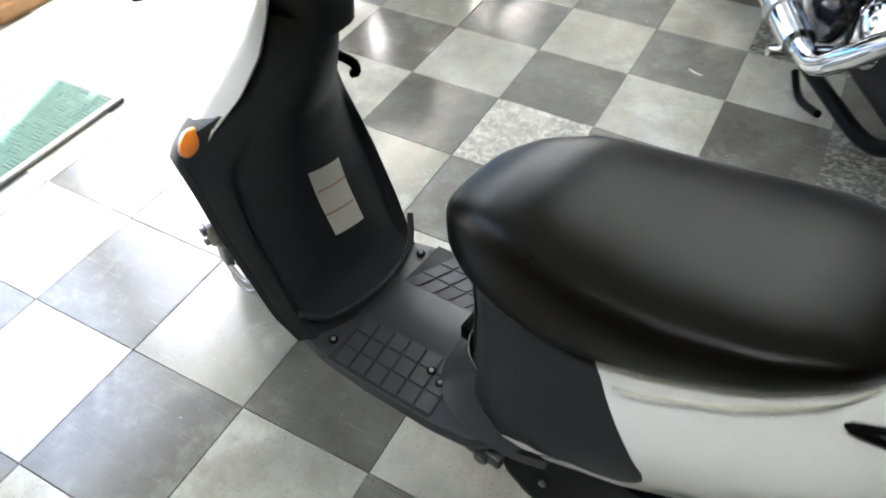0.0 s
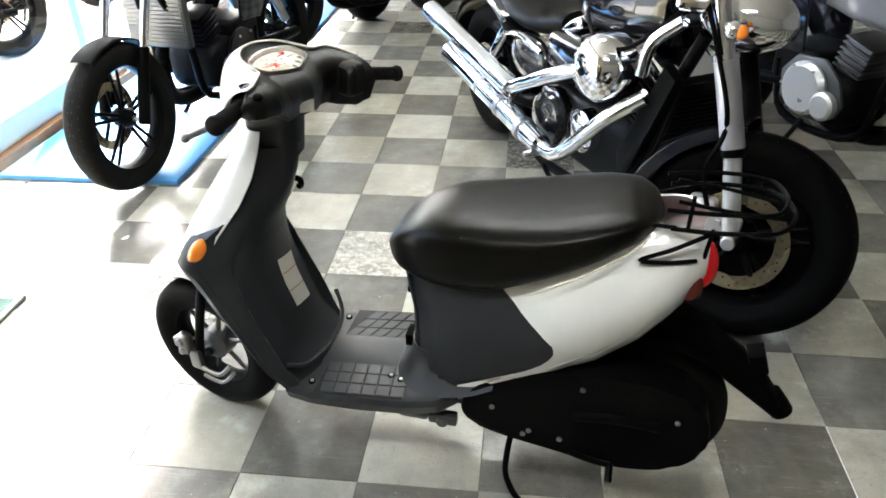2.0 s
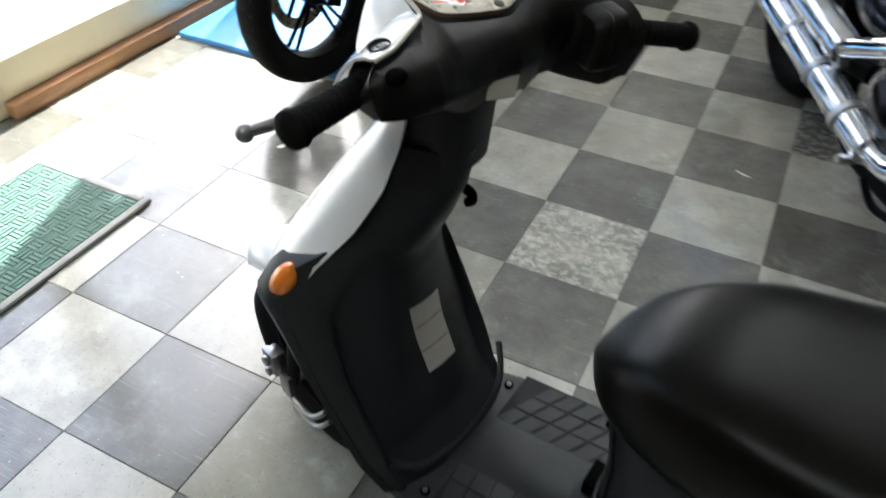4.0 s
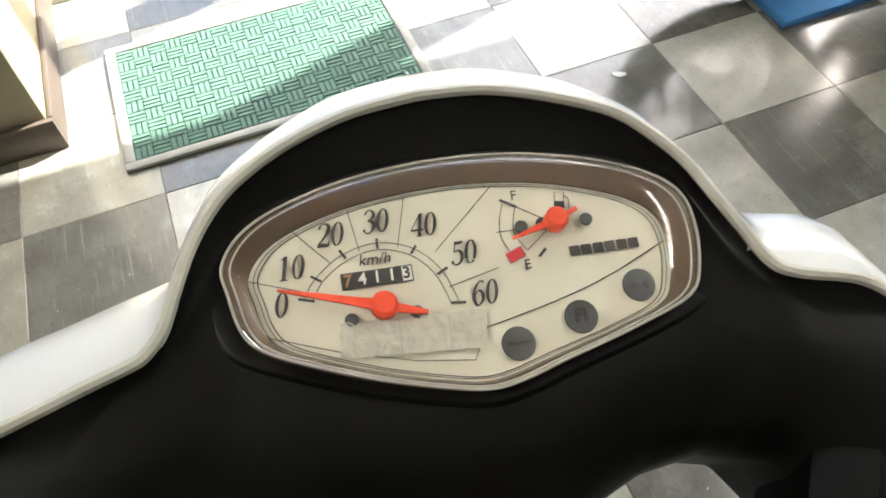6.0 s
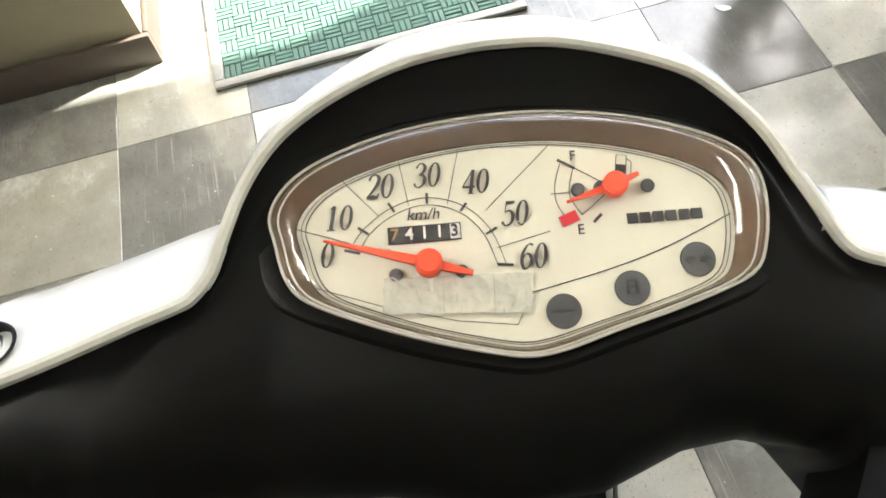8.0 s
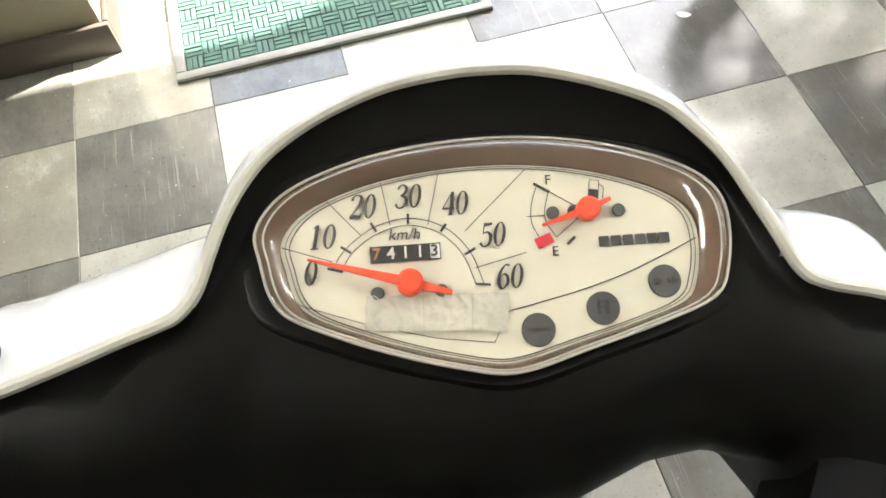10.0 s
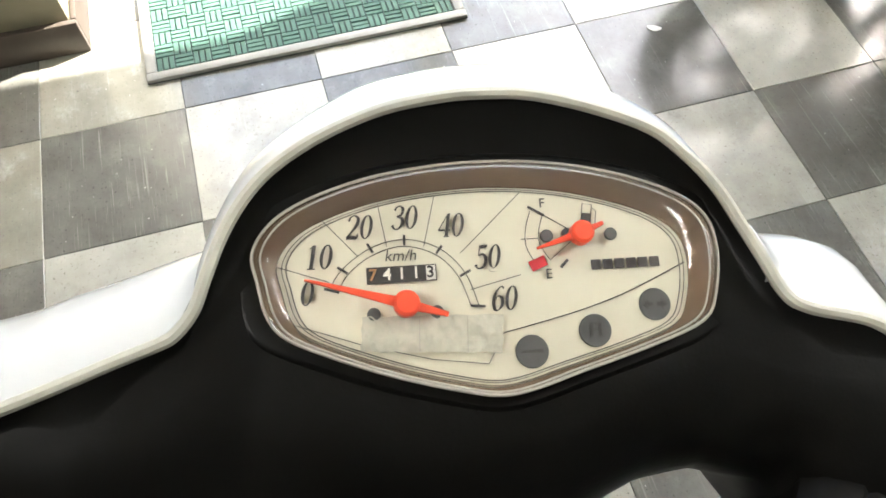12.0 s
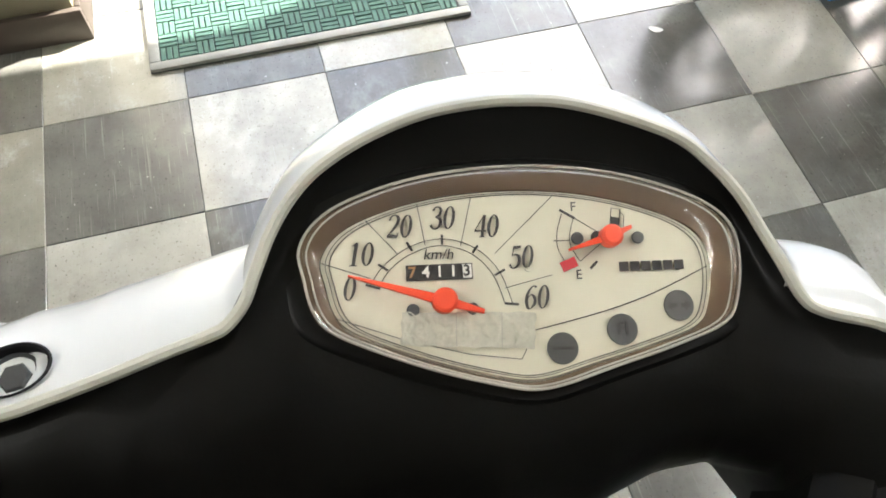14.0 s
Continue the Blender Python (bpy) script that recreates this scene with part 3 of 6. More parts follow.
# groove shade painted as flat dark sheets, with raised pads between the grooves, on both sides
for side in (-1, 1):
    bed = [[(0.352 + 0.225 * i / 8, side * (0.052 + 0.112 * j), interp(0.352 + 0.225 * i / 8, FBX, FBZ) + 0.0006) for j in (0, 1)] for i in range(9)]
    part("groove_shade", thick(grid(bed), 0.0004), M_HOLE_SHADE, footboard, "footboard grooves, their shade painted near-black")
for side in (-1, 1):
    for i in range(6):
        for j in range(3):
            x0 = 0.352 + i * 0.036
            y0 = 0.054 + j * 0.036
            sk = 0.010 if side < 0 else 0.034
            if side > 0 and i == 5:
                continue
            q = [(x0 + sk * j * 0.5, y0), (x0 + 0.0325 + sk * j * 0.5, y0), (x0 + 0.0325 + sk * (j + 1) * 0.5, y0 + 0.0325), (x0 + sk * (j + 1) * 0.5, y0 + 0.0325)]
            pv = [(x, side * y, interp(x, FBX, FBZ) - 0.001) for x, y in q] + [(x + (0.001 if n_ in (0, 3) else -0.001), side * y, interp(x, FBX, FBZ) + 0.0030) for n_, (x, y) in enumerate(q)]
            me = bpy.data.meshes.new("tread_pad")
            me.from_pydata(pv, [], [(4, 5, 6, 7), (0, 1, 5, 4), (1, 2, 6, 5), (2, 3, 7, 6), (3, 0, 4, 7)])
            me.materials.append(M_FOOT)
            pad = new("tread_pad", me)
            pad.parent = footboard
for x, y in ((0.335, 0.128), (0.54, 0.128), (0.528, -0.088), (0.556, -0.100), (0.335, -0.128)):
    part("bolt", join(disc((x, y, interp(x, FBX, FBZ) + 0.002), 0.0085, 0.006, "Z", 14, 0.001)), M_BLACKPL, footboard, "dark screw set in the footboard")
    part("bolt_head", disc((x, y, interp(x, FBX, FBZ) + 0.0055), 0.0045, 0.004, "Z", 10, 0.001), M_STEEL, footboard)
# raised tunnel where the footboard meets the under-seat cover
rows = []
for i in range(10):
    t = i / 9
    ease = (1 - t) ** 2.2
    row = []
    for j in range(41):
        q = math.pi * (j / 40 - 0.5)
        cx_, cy_ = math.cos(q), math.sin(q)
        x = 0.79 - (0.222 + 0.040 * ease) * abs(cx_) ** 0.75
        y = (0.118 + 0.046 * ease) * math.copysign(abs(cy_) ** 0.75, cy_)
        row.append((x, y, interp(x, FBX, FBZ) + 0.002 + 0.085 * t))
    rows.append(row)
part("seat_plinth", thick(grid(rows), 0.003), M_FOOT, scooter, "flared dark grey foot of the under-seat cover")

# sticker with brown lines on the leg shield
def on_shield(y, z, lift=0.0):
    s = y / interp(z, LZ, LW)
    x, yy, zz = shield_point(z, s)
    return (x + lift, yy, zz)


rows = [[on_shield(0.010 + 0.040 * (j / 6 - 0.5) * 2 * (0.9) + 0.012 * (0.5 - i / 10), 0.378 + 0.142 * i / 10 - 0.016 * j / 6, 0.0012) for j in range(7)] for i in range(11)]
sticker = part("caution_label", thick(grid(rows), 0.0008), M_STICK, scooter, "yellowed caution sticker with brown lines")
for zz in (0.424, 0.474):
    part("label_line", thick(grid([[on_shield(0.009 + 0.034 * (j / 6 - 0.5) * 2, zz + 0.0028 * i - 0.014 * j / 6, 0.0026) for j in range(7)] for i in range(2)]), 0.0004), M_STICKLINE, sticker)

# headset: dial unit, cowls, bars. Its own frame: a to the right, b up the dial, c out of the dial
RV = Vector((0.3476, 0.9295, -0.1234))
UV = Vector((-0.8875, 0.3686, 0.2765))
NV = Vector((0.3026, 0.0135, 0.9530))
CV = Vector((0.4537, 0.2893, 0.9669))
BAR = Matrix(((RV.x, UV.x, NV.x, CV.x), (RV.y, UV.y, NV.y, CV.y), (RV.z, UV.z, NV.z, CV.z), (0, 0, 0, 1)))
TO_LOCAL = UNSCOOT @ BAR


def bar_part(name, bm, material, parent=scooter, label=""):
    bm.transform(TO_LOCAL)
    return part(name, bm, material, parent, label)


LENS = [(-0.0924, 0.002), (-0.0876, 0.0145), (-0.0756, 0.0256), (-0.0538, 0.0376), (-0.0286, 0.0465), (-0.0023, 0.0524), (0.0249, 0.0549), (0.0503, 0.0537), (0.0735, 0.0489), (0.0867, 0.0407), (0.0917, 0.0275), (0.0918, 0.0102), (0.0869, -0.0026), (0.0665, -0.0149), (0.0385, -0.0284), (0.0204, -0.0372), (0.008, -0.0408), (-0.007, -0.0407), (-0.0299, -0.0386), (-0.053, -0.0346), (-0.0738, -0.0292), (-0.0828, -0.0219), (-0.0887, -0.0091)]
LENS_LINE = [(p.x, p.y) for p in spline([(x, y, 0) for x, y in LENS], 4, True)]


def under_lens(a, b):
    """Whether (a, b) lies inside the lens outline."""
    inside = False
    for (x0, y0), (x1, y1) in zip(LENS_LINE, LENS_LINE[1:] + LENS_LINE[:1]):
        if (y0 > b) != (y1 > b) and a < x0 + (b - y0) * (x1 - x0) / (y1 - y0):
            inside = not inside
    return inside


# the edge strip that parts the white front cowl from the black rear cowl
EDGE = spline([(a, b, 0) for a, b in [(-0.214, -0.084), (-0.1866, -0.075), (-0.169, -0.0661), (-0.1512, -0.0559), (-0.133, -0.0447), (-0.1198, -0.0369), (-0.1143, -0.0324), (-0.1096, -0.0229), (-0.1076, -0.0103), (-0.1042, 0.0075), (-0.0981, 0.0238), (-0.0889, 0.0375), (-0.0727, 0.0526), (-0.0508, 0.0667), (-0.0276, 0.0757), (-0.0108, 0.0798), (0.009, 0.0823), (0.0345, 0.0804), (0.0604, 0.0748), (0.0763, 0.0651), (0.0896, 0.053), (0.1003, 0.0381), (0.1095, 0.0245), (0.1185, 0.011), (0.1287, 0.0062), (0.1562, 0.003), (0.176, -0.01), (0.192, -0.034), (0.202, -0.06)]], 6)
EA, EB = [p.x for p in EDGE], [p.y for p in EDGE]
A0, A1 = EA[0], EA[-1]


def trim_b(a):
    return interp(a, EA, EB)


def trim_c(a):
    return interp(a, [-0.214, -0.15, -0.10, 0.10, 0.15, 0.202], [0.020, 0.017, 0.013, 0.013, 0.016, 0.014])


trim_pts = [(a, b, trim_c(a)) for a, b in zip(EA, EB)]
bar_part("trim_strip", tube(trim_pts, 0.0026, 8, 1, smooth=False), M_TRIM, label="cream edge strip between the cowls")
# rear black cowl: falls from the strip to the dial, then rolls over to the rider's side
rows = []
NA = 130
for i in range(NA + 1):
    a = A0 + (A1 - A0) * i / NA
    k = abs(a)
    b0, c0 = trim_b(a), trim_c(a)
    low = interp(a, [-0.214, -0.19, -0.14, -0.084, -0.04, 0.0, 0.045, 0.075, 0.10, 0.13, 0.15, 0.17, 0.202], [-0.114, -0.120, -0.120, -0.106, -0.098, -0.098, -0.088, -0.069, -0.061, -0.063, -0.084, -0.120, -0.126])
    cm = interp(k, [0, 0.085, 0.105, 0.13, 0.17, 0.214], [0.003, 0.003, 0.006, 0.010, 0.012, 0.012])
    b1 = max(low + 0.026, min(b0 - 0.008, interp(a, [-0.14, -0.105, -0.09, -0.05, 0, 0.05, 0.09, 0.11, 0.14], [-0.07, -0.02, 0.018, 0.042, 0.056, 0.060, 0.048, 0.010, -0.01])))
    b2 = max(low + 0.020, min(b1 - 0.005, interp(a, [-0.12, -0.09, -0.05, 0, 0.05, 0.09, 0.12], [-0.07, -0.034, -0.042, -0.048, -0.032, -0.012, -0.02])))
    deep = interp(a, [-0.214, -0.20, -0.13, -0.07, 0.03, 0.08, 0.15, 0.19], [0.046, 0.050, 0.052, 0.080, 0.084, 0.106, 0.108, 0.090])
    row = [(a, b0 - 0.001, c0 - 0.001)]
    for t in (0.2, 0.45, 0.75, 1.0):
        row.append((a, b0 + (b1 - b0) * t, c0 + (cm - c0) * (1 - (1 - t) ** 1.6)))
    for t in (0.06, 0.15, 0.3, 0.5, 0.7, 0.85, 0.94, 1.0):
        row.append((a, b1 + (b2 - b1) * t, cm))
    for t in (0.15, 0.3, 0.45, 0.6, 0.75, 0.88, 1.0):
        q = t * math.pi / 2
        row.append((a, b2 + (low - b2) * math.sin(q), cm - 0.040 * (1 - math.cos(q))))
    row += [(a, low + 0.002, cm - deep + 0.008), (a, low + 0.010, cm - deep), (a, low + 0.040, cm - deep - 0.006)]
    rows.append([(x, y, -0.012) if under_lens(x, y) else (x, y, z) for x, y, z in row])
cowl_bm = thick(grid(rows), 0.003)
rear_cowl = bar_part("rear_cowl", cowl_bm, M_COWL, label="matt black handlebar cowl")
for row, s in ((rows[0], -1), (rows[-1], 1)):
    mid = Vector((row[0][0], sum(p[1] for p in row) / len(row), sum(p[2] for p in row) / len(row)))
    skin = [row] + [[tuple(Vector(p).lerp(mid, f_) + Vector((s * 0.010 * math.sin(f_ * math.pi / 2), 0, 0))) for p in row] for f_ in (0.15, 0.4, 0.7, 1.0)]
    bar_part("cowl_end", grid(skin, close_u=True), M_COWL, rear_cowl)
# white front cowl of the handlebar: the dome and the two wings, sloping away to the front
PROF = ((0.0, -0.0012), (0.12, -0.0020), (0.35, -0.0075), (0.6, -0.0175), (0.8, -0.030), (0.95, -0.046), (1.03, -0.065), (1.0, -0.10))
rows = []
dome = [i for i in range(1, len(EDGE) - 1) if -0.1125 < EA[i] < 0.119]
for i in dome:
    p, q, a = EDGE[i - 1], EDGE[i + 1], EA[i]
    n = Vector((-(q - p).y, (q - p).x, 0)).normalized()
    wide = interp(a, [-0.1125, -0.108, -0.09, -0.05, 0.0, 0.04, 0.07, 0.10, 0.119], [0.008, 0.014, 0.024, 0.033, 0.036, 0.034, 0.027, 0.016, 0.010])
    rows.append([(a + n.x * s * wide, EB[i] + n.y * s * wide, trim_c(a) + dc) for s, dc in PROF])
bar_part("handlebar_cowl", thick(grid(rows), 0.003), M_WHITE, label="glossy white front handlebar cowl")
for lo_, hi_ in ((A0 + 0.002, -0.1085), (0.112, A1 - 0.002)):
    rows = []
    for i in range(41):
        a = lo_ + (hi_ - lo_) * i / 40
        b0 = min(trim_b(a), -0.018) if a < 0 else min(trim_b(a), 0.016)
        wide = interp(a, [-0.214, -0.20, -0.17, -0.12, 0.12, 0.16, 0.19], [0.046, 0.050, 0.052, 0.050, 0.046, 0.050, 0.022])
        rows.append([(a, b0 + s * wide, trim_c(a) + dc * 1.05) for s, dc in PROF])
    bar_part("cowl_wing", thick(grid(rows), 0.003), M_WHITE, label="glossy white wing of the handlebar cowl")
slope = Matrix.Translation((-0.1875, -0.0590, 0.0130)) @ pose(0, 0, 0, -20, 0, 24)
hb = bar_part("mirror_mount", moved(lathe([(0.0150, 0.0012), (0.0142, 0.0018), (0.0132, 0.0010), (0.0128, -0.004), (0.0, -0.004)], 36, "Z"), slope @ Matrix.Diagonal((1, 0.72, 1, 1))), M_HOLE_SHADE, label="empty dark mirror mounting hole")
bar_part("mirror_nut", moved(join(disc((0.001, -0.003, -0.001), 0.0060, 0.004, "Z", 6, 0.0008), lathe([(0.0088, -0.003), (0.0080, -0.0012), (0.0070, -0.003)], 24, "Z")), slope), M_DULLALU, hb, "dull steel mirror nut down in the hole")

# dial unit
def ring_at(k, c, n=4):
    return [Vector((p.x * k, 0.006 + (p.y - 0.006) * k, c)) for p in spline([(x, y, 0) for x, y in LENS], n, True)]


def face_at(k, c, n=4):
    return [Vector((p.x * 0.906 * k, 0.0038 + (p.y - 0.006) * 0.862 * k, c)) for p in spline([(x, y, 0) for x, y in LENS], n, True)]


rows = [ring_at(1.022, -0.004), ring_at(1.020, 0.0045), ring_at(1.010, 0.0080), ring_at(1.0, 0.0090), ring_at(0.985, 0.0080), face_at(1.012, 0.0008), face_at(1.008, -0.0012), face_at(0.90, -0.0016)]
bar_part("lens_surround", grid([ring_at(0.99, 0.0005), ring_at(1.02, 0.0040), ring_at(1.09, 0.0046), ring_at(1.125, 0.0036), ring_at(1.145, 0.0012)], close_u=True), M_COWL, rear_cowl)
bar_part("bezel", grid([list(r_) for r_ in rows], close_u=True), M_BEZEL, label="smoky bezel wall round the dial")
bar_part("lens_rim", tube([tuple(v) for v in ring_at(1.006, 0.0093)], 0.0006, 6, 1, True, smooth=False), M_RIM, label="pale edge of the clear lens")
bar_part("lens_rim", tube([tuple(v) for v in ring_at(0.972, 0.0078)], 0.0004, 6, 1, True, smooth=False), M_RIM)
fb = bmesh.new()
fb.faces.new([fb.verts.new(v) for v in face_at(1.006, -0.0004)])
bmesh.ops.triangulate(fb, faces=fb.faces[:])
dial = bar_part("dial_face", fb, M_FACE, label="cream speedometer face with orange needles")
for sc, w_ in ((0.982, 0.00016), (0.962, 0.00022)):
    bar_part("dial_line", tube(face_at(sc, 0.0003), w_, 4, 1, True, smooth=False), M_INK, dial)
cov = [list(ring_at(sc, c)) for sc, c in ((0.02, 0.0158), (0.25, 0.0157), (0.5, 0.0154), (0.8, 0.0144), (0.93, 0.0128), (0.985, 0.0106), (1.0, 0.0090))]
lens = bar_part("lens", thick(grid(cov, close_u=True), 0.0012), M_LENS, label="clear plastic lens over the dial")
lens.visible_shadow = False
TURN = 9.5          # the print stands turned against the headset's own axis


def at_dial(x, y, c=0.0006, rz=TURN):
    return TO_LOCAL @ Matrix.Translation((x, y, c)) @ pose(0, 0, 0, 0, 0, rz)


def flat_bar(p, q, w, c=0.0005, h=0.0003):
    """A printed line from p to q on the dial."""
    v = Vector((q[0] - p[0], q[1] - p[1], 0))
    return moved(box(0, v.length, -w / 2, w / 2, 0, h), Matrix.Translation((p[0], p[1], c)) @ pose(0, 0, 0, 0, 0, math.degrees(math.atan2(v.y, v.x))))


def ribbon(pts, widths):
    """A curved stroke that swells and thins, as two rows of points."""
    path = spline([(x, y, 0) for x, y in pts], 6)
    k = len(path) - 1
    rows_ = []
    for i, p in enumerate(path):
        t = (path[min(i + 1, k)] - path[max(i - 1, 0)]).normalized()
        n = Vector((-t.y, t.x, 0)) * interp(i / k, [j / (len(widths) - 1) for j in range(len(widths))], widths) / 2
        rows_.append([p + n, p - n])
    return grid(rows_)


def ring_figure(x0):
    """A nought with thick sides and thin top and bottom."""
    rows_ = []
    for i in range(29):
        q = 2 * math.pi * i / 28
        rows_.append([(x0 + 0.29 * math.cos(q), 0.5 + 0.5 * math.sin(q), 0), (x0 + 0.135 * math.cos(q), 0.5 + 0.455 * math.sin(q), 0)])
    return grid(rows_)


def figure(ch, x0):
    """One serif figure, one unit high, drawn from x0."""
    def at(pts):
        return [(x0 + x, y) for x, y in pts]
    if ch == "0":
        return ring_figure(x0 + 0.30)
    if ch == "1":
        return join(ribbon(at([(0.30, 0.02), (0.30, 0.98)]), [0.17, 0.17]), ribbon(at([(0.12, 0.86), (0.22, 0.90), (0.32, 0.99)]), [0.04, 0.06, 0.05]), ribbon(at([(0.12, 0.02), (0.48, 0.02)]), [0.05, 0.05]))
    if ch == "2":
        return join(ribbon(at([(0.06, 0.76), (0.14, 0.93), (0.31, 0.98), (0.48, 0.86), (0.46, 0.62), (0.28, 0.34), (0.05, 0.07)]), [0.13, 0.06, 0.05, 0.15, 0.17, 0.10, 0.05]), ribbon(at([(0.04, 0.07), (0.30, 0.08), (0.50, 0.06), (0.56, 0.24)]), [0.14, 0.16, 0.13, 0.03]))
    if ch == "3":
        return join(ribbon(at([(0.08, 0.80), (0.18, 0.95), (0.34, 0.97), (0.47, 0.83), (0.42, 0.62), (0.22, 0.53)]), [0.12, 0.06, 0.06, 0.15, 0.12, 0.04]), ribbon(at([(0.22, 0.53), (0.45, 0.46), (0.52, 0.25), (0.38, 0.04), (0.18, 0.02), (0.05, 0.18)]), [0.04, 0.13, 0.18, 0.08, 0.05, 0.13]))
    if ch == "4":
        return join(ribbon(at([(0.42, 0.0), (0.42, 0.98)]), [0.16, 0.16]), ribbon(at([(0.40, 0.97), (0.03, 0.30)]), [0.05, 0.05]), ribbon(at([(0.02, 0.28), (0.58, 0.28)]), [0.08, 0.08]), ribbon(at([(0.30, 0.015), (0.56, 0.015)]), [0.04, 0.04]))
    if ch == "5":
        return join(ribbon(at([(0.14, 0.55), (0.16, 0.95)]), [0.05, 0.05]), ribbon(at([(0.14, 0.91), (0.34, 0.92), (0.52, 0.95)]), [0.15, 0.13, 0.10]), ribbon(at([(0.14, 0.54), (0.34, 0.60), (0.51, 0.42), (0.46, 0.12), (0.22, 0.01), (0.04, 0.17)]), [0.04, 0.08, 0.17, 0.13, 0.05, 0.13]))
    return join(ribbon(at([(0.52, 0.92), (0.34, 0.97), (0.13, 0.70), (0.08, 0.36), (0.18, 0.06), (0.33, 0.01)]), [0.10, 0.05, 0.13, 0.17, 0.12, 0.04]), ribbon(at([(0.10, 0.38), (0.28, 0.60), (0.47, 0.48), (0.50, 0.22), (0.33, 0.01)]), [0.05, 0.05, 0.14, 0.15, 0.04]))


def numeral(body, x, y, h):
    """A slanted serif number centred on (x, y)."""
    b = join(*[figure(ch, 0.62 * i) for i, ch in enumerate(body)])
    for v in b.verts:
        v.co.x += 0.20 * v.co.y - 0.31 * len(body) - 0.10
        v.co.y -= 0.5
    bmesh.ops.recalc_face_normals(b, faces=b.faces[:])
    b.transform(Matrix.Translation((x, y, 0.0010)) @ pose(0, 0, 0, 0, 0, TURN) @ Matrix.Diagonal((h * 0.86, h, 1, 1)))
    bar_part("numeral", thick(b, 0.0002), M_INK, dial)


for body, (x, y) in (("0", (-0.0705, -0.0095)), ("10", (-0.068, 0.0055)), ("20", (-0.0537, 0.0198)), ("30", (-0.0361, 0.0263)), ("40", (-0.0169, 0.0256)), ("50", (-0.0006, 0.0143)), ("60", (0.0078, -0.002))):
    numeral(body, x, y, 0.0100)
text("km/h", 0.0064, at_dial(-0.0362, 0.0101), M_INK, dial, "lettering", 0.2)
text("F", 0.0058, at_dial(0.0198, 0.0398), M_INK, dial, "lettering")
text("E", 0.0058, at_dial(0.025, 0.0101), M_INK, dial, "lettering")
# plain bar in place of the maker's word
wa, wb_ = Vector((*(0.0422, 0.0162), 0)), Vector((*(0.0717, 0.0216), 0))
for i in range(6):
    bar_part("print_bar", flat_bar(wa.lerp(wb_, i / 6 + 0.006)[:2], wa.lerp(wb_, (i + 0.87) / 6)[:2], 0.0042), M_INK, dial)
LINES = [((-0.0837, -0.0007), (-0.0629, -0.0041)), ((-0.0702, 0.0214), (-0.0532, 0.0078)), ((-0.0481, 0.0307), (-0.0422, 0.0134)), ((-0.0254, 0.0374), (-0.0272, 0.0154)), ((0.0103, 0.0437), (-0.0122, 0.0142)), ((0.0133, 0.0084), (-0.0065, -0.0002)),
         ((-0.0794, -0.0216), (-0.0467, -0.0272)), ((-0.0467, -0.0272), (-0.0183, -0.0296)), ((-0.0183, -0.0296), (0.0037, -0.0288)), ((0.0037, -0.0288), (0.0085, -0.0159))]
for p, q in LINES:
    bar_part("dial_line", flat_bar(p, q, 0.00032), M_INK, dial)
bar_part("dial_line", tube([(x, y, 0.0006) for x, y in [(0.0085, -0.0159), (0.0207, -0.011), (0.0398, -0.0028), (0.0592, 0.0074), (0.082, 0.0224)]], 0.00024, 4, 4), M_INK, dial)
# speed scale: two thin arcs and its ticks
for pts in ([(-0.0624, -0.0069), (-0.0585, 0.0016), (-0.0487, 0.0116), (-0.0354, 0.0171), (-0.0208, 0.0152), (-0.0094, 0.0065), (-0.0025, -0.0061)], [(-0.0589, -0.0071), (-0.0553, 0.0009), (-0.0469, 0.0092), (-0.0353, 0.0142), (-0.0222, 0.0125), (-0.0121, 0.0049), (-0.0058, -0.0064)]):
    bar_part("dial_line", tube([(x, y, 0.0006) for x, y in pts], 0.00018, 4, 5), M_INK, dial)
for p, q in (((-0.0645, -0.007), (-0.0583, -0.0077)), ((-0.0605, 0.0023), (-0.0562, 0.0003)), ((-0.0501, 0.0134), (-0.0473, 0.0101)), ((-0.0357, 0.0189), (-0.0351, 0.0147)), ((-0.02, 0.0165), (-0.0218, 0.013)), ((-0.0073, 0.0078), (-0.0112, 0.0048)), ((0.0002, -0.0062), (-0.0058, -0.0066))):
    bar_part("tick", flat_bar(p, q, 0.0010), M_INK, dial)
# odometer
oa, ob_ = Vector((*(-0.0486, 0.0001), 0)), Vector((*(-0.0209, 0.0053), 0))
counter = bar_part("odometer", flat_bar(oa[:2], ob_[:2], 0.0068, 0.0004, 0.0003), M_INK, dial, "black odometer window")
bar_part("drum", flat_bar(oa.lerp(ob_, 0.85)[:2], oa.lerp(ob_, 0.985)[:2], 0.0058, 0.0007, 0.0003), M_DIGIT, counter, "white last drum of the odometer")
for i, dgt in enumerate("74113"):
    p = oa.lerp(ob_, 0.09 + 0.205 * i)
    text(dgt, 0.0066, at_dial(p.x, p.y, 0.0012), M_STICKLINE if i == 0 else (M_INK if i == 4 else M_DIGIT), counter, "digit", bold=0.00012)


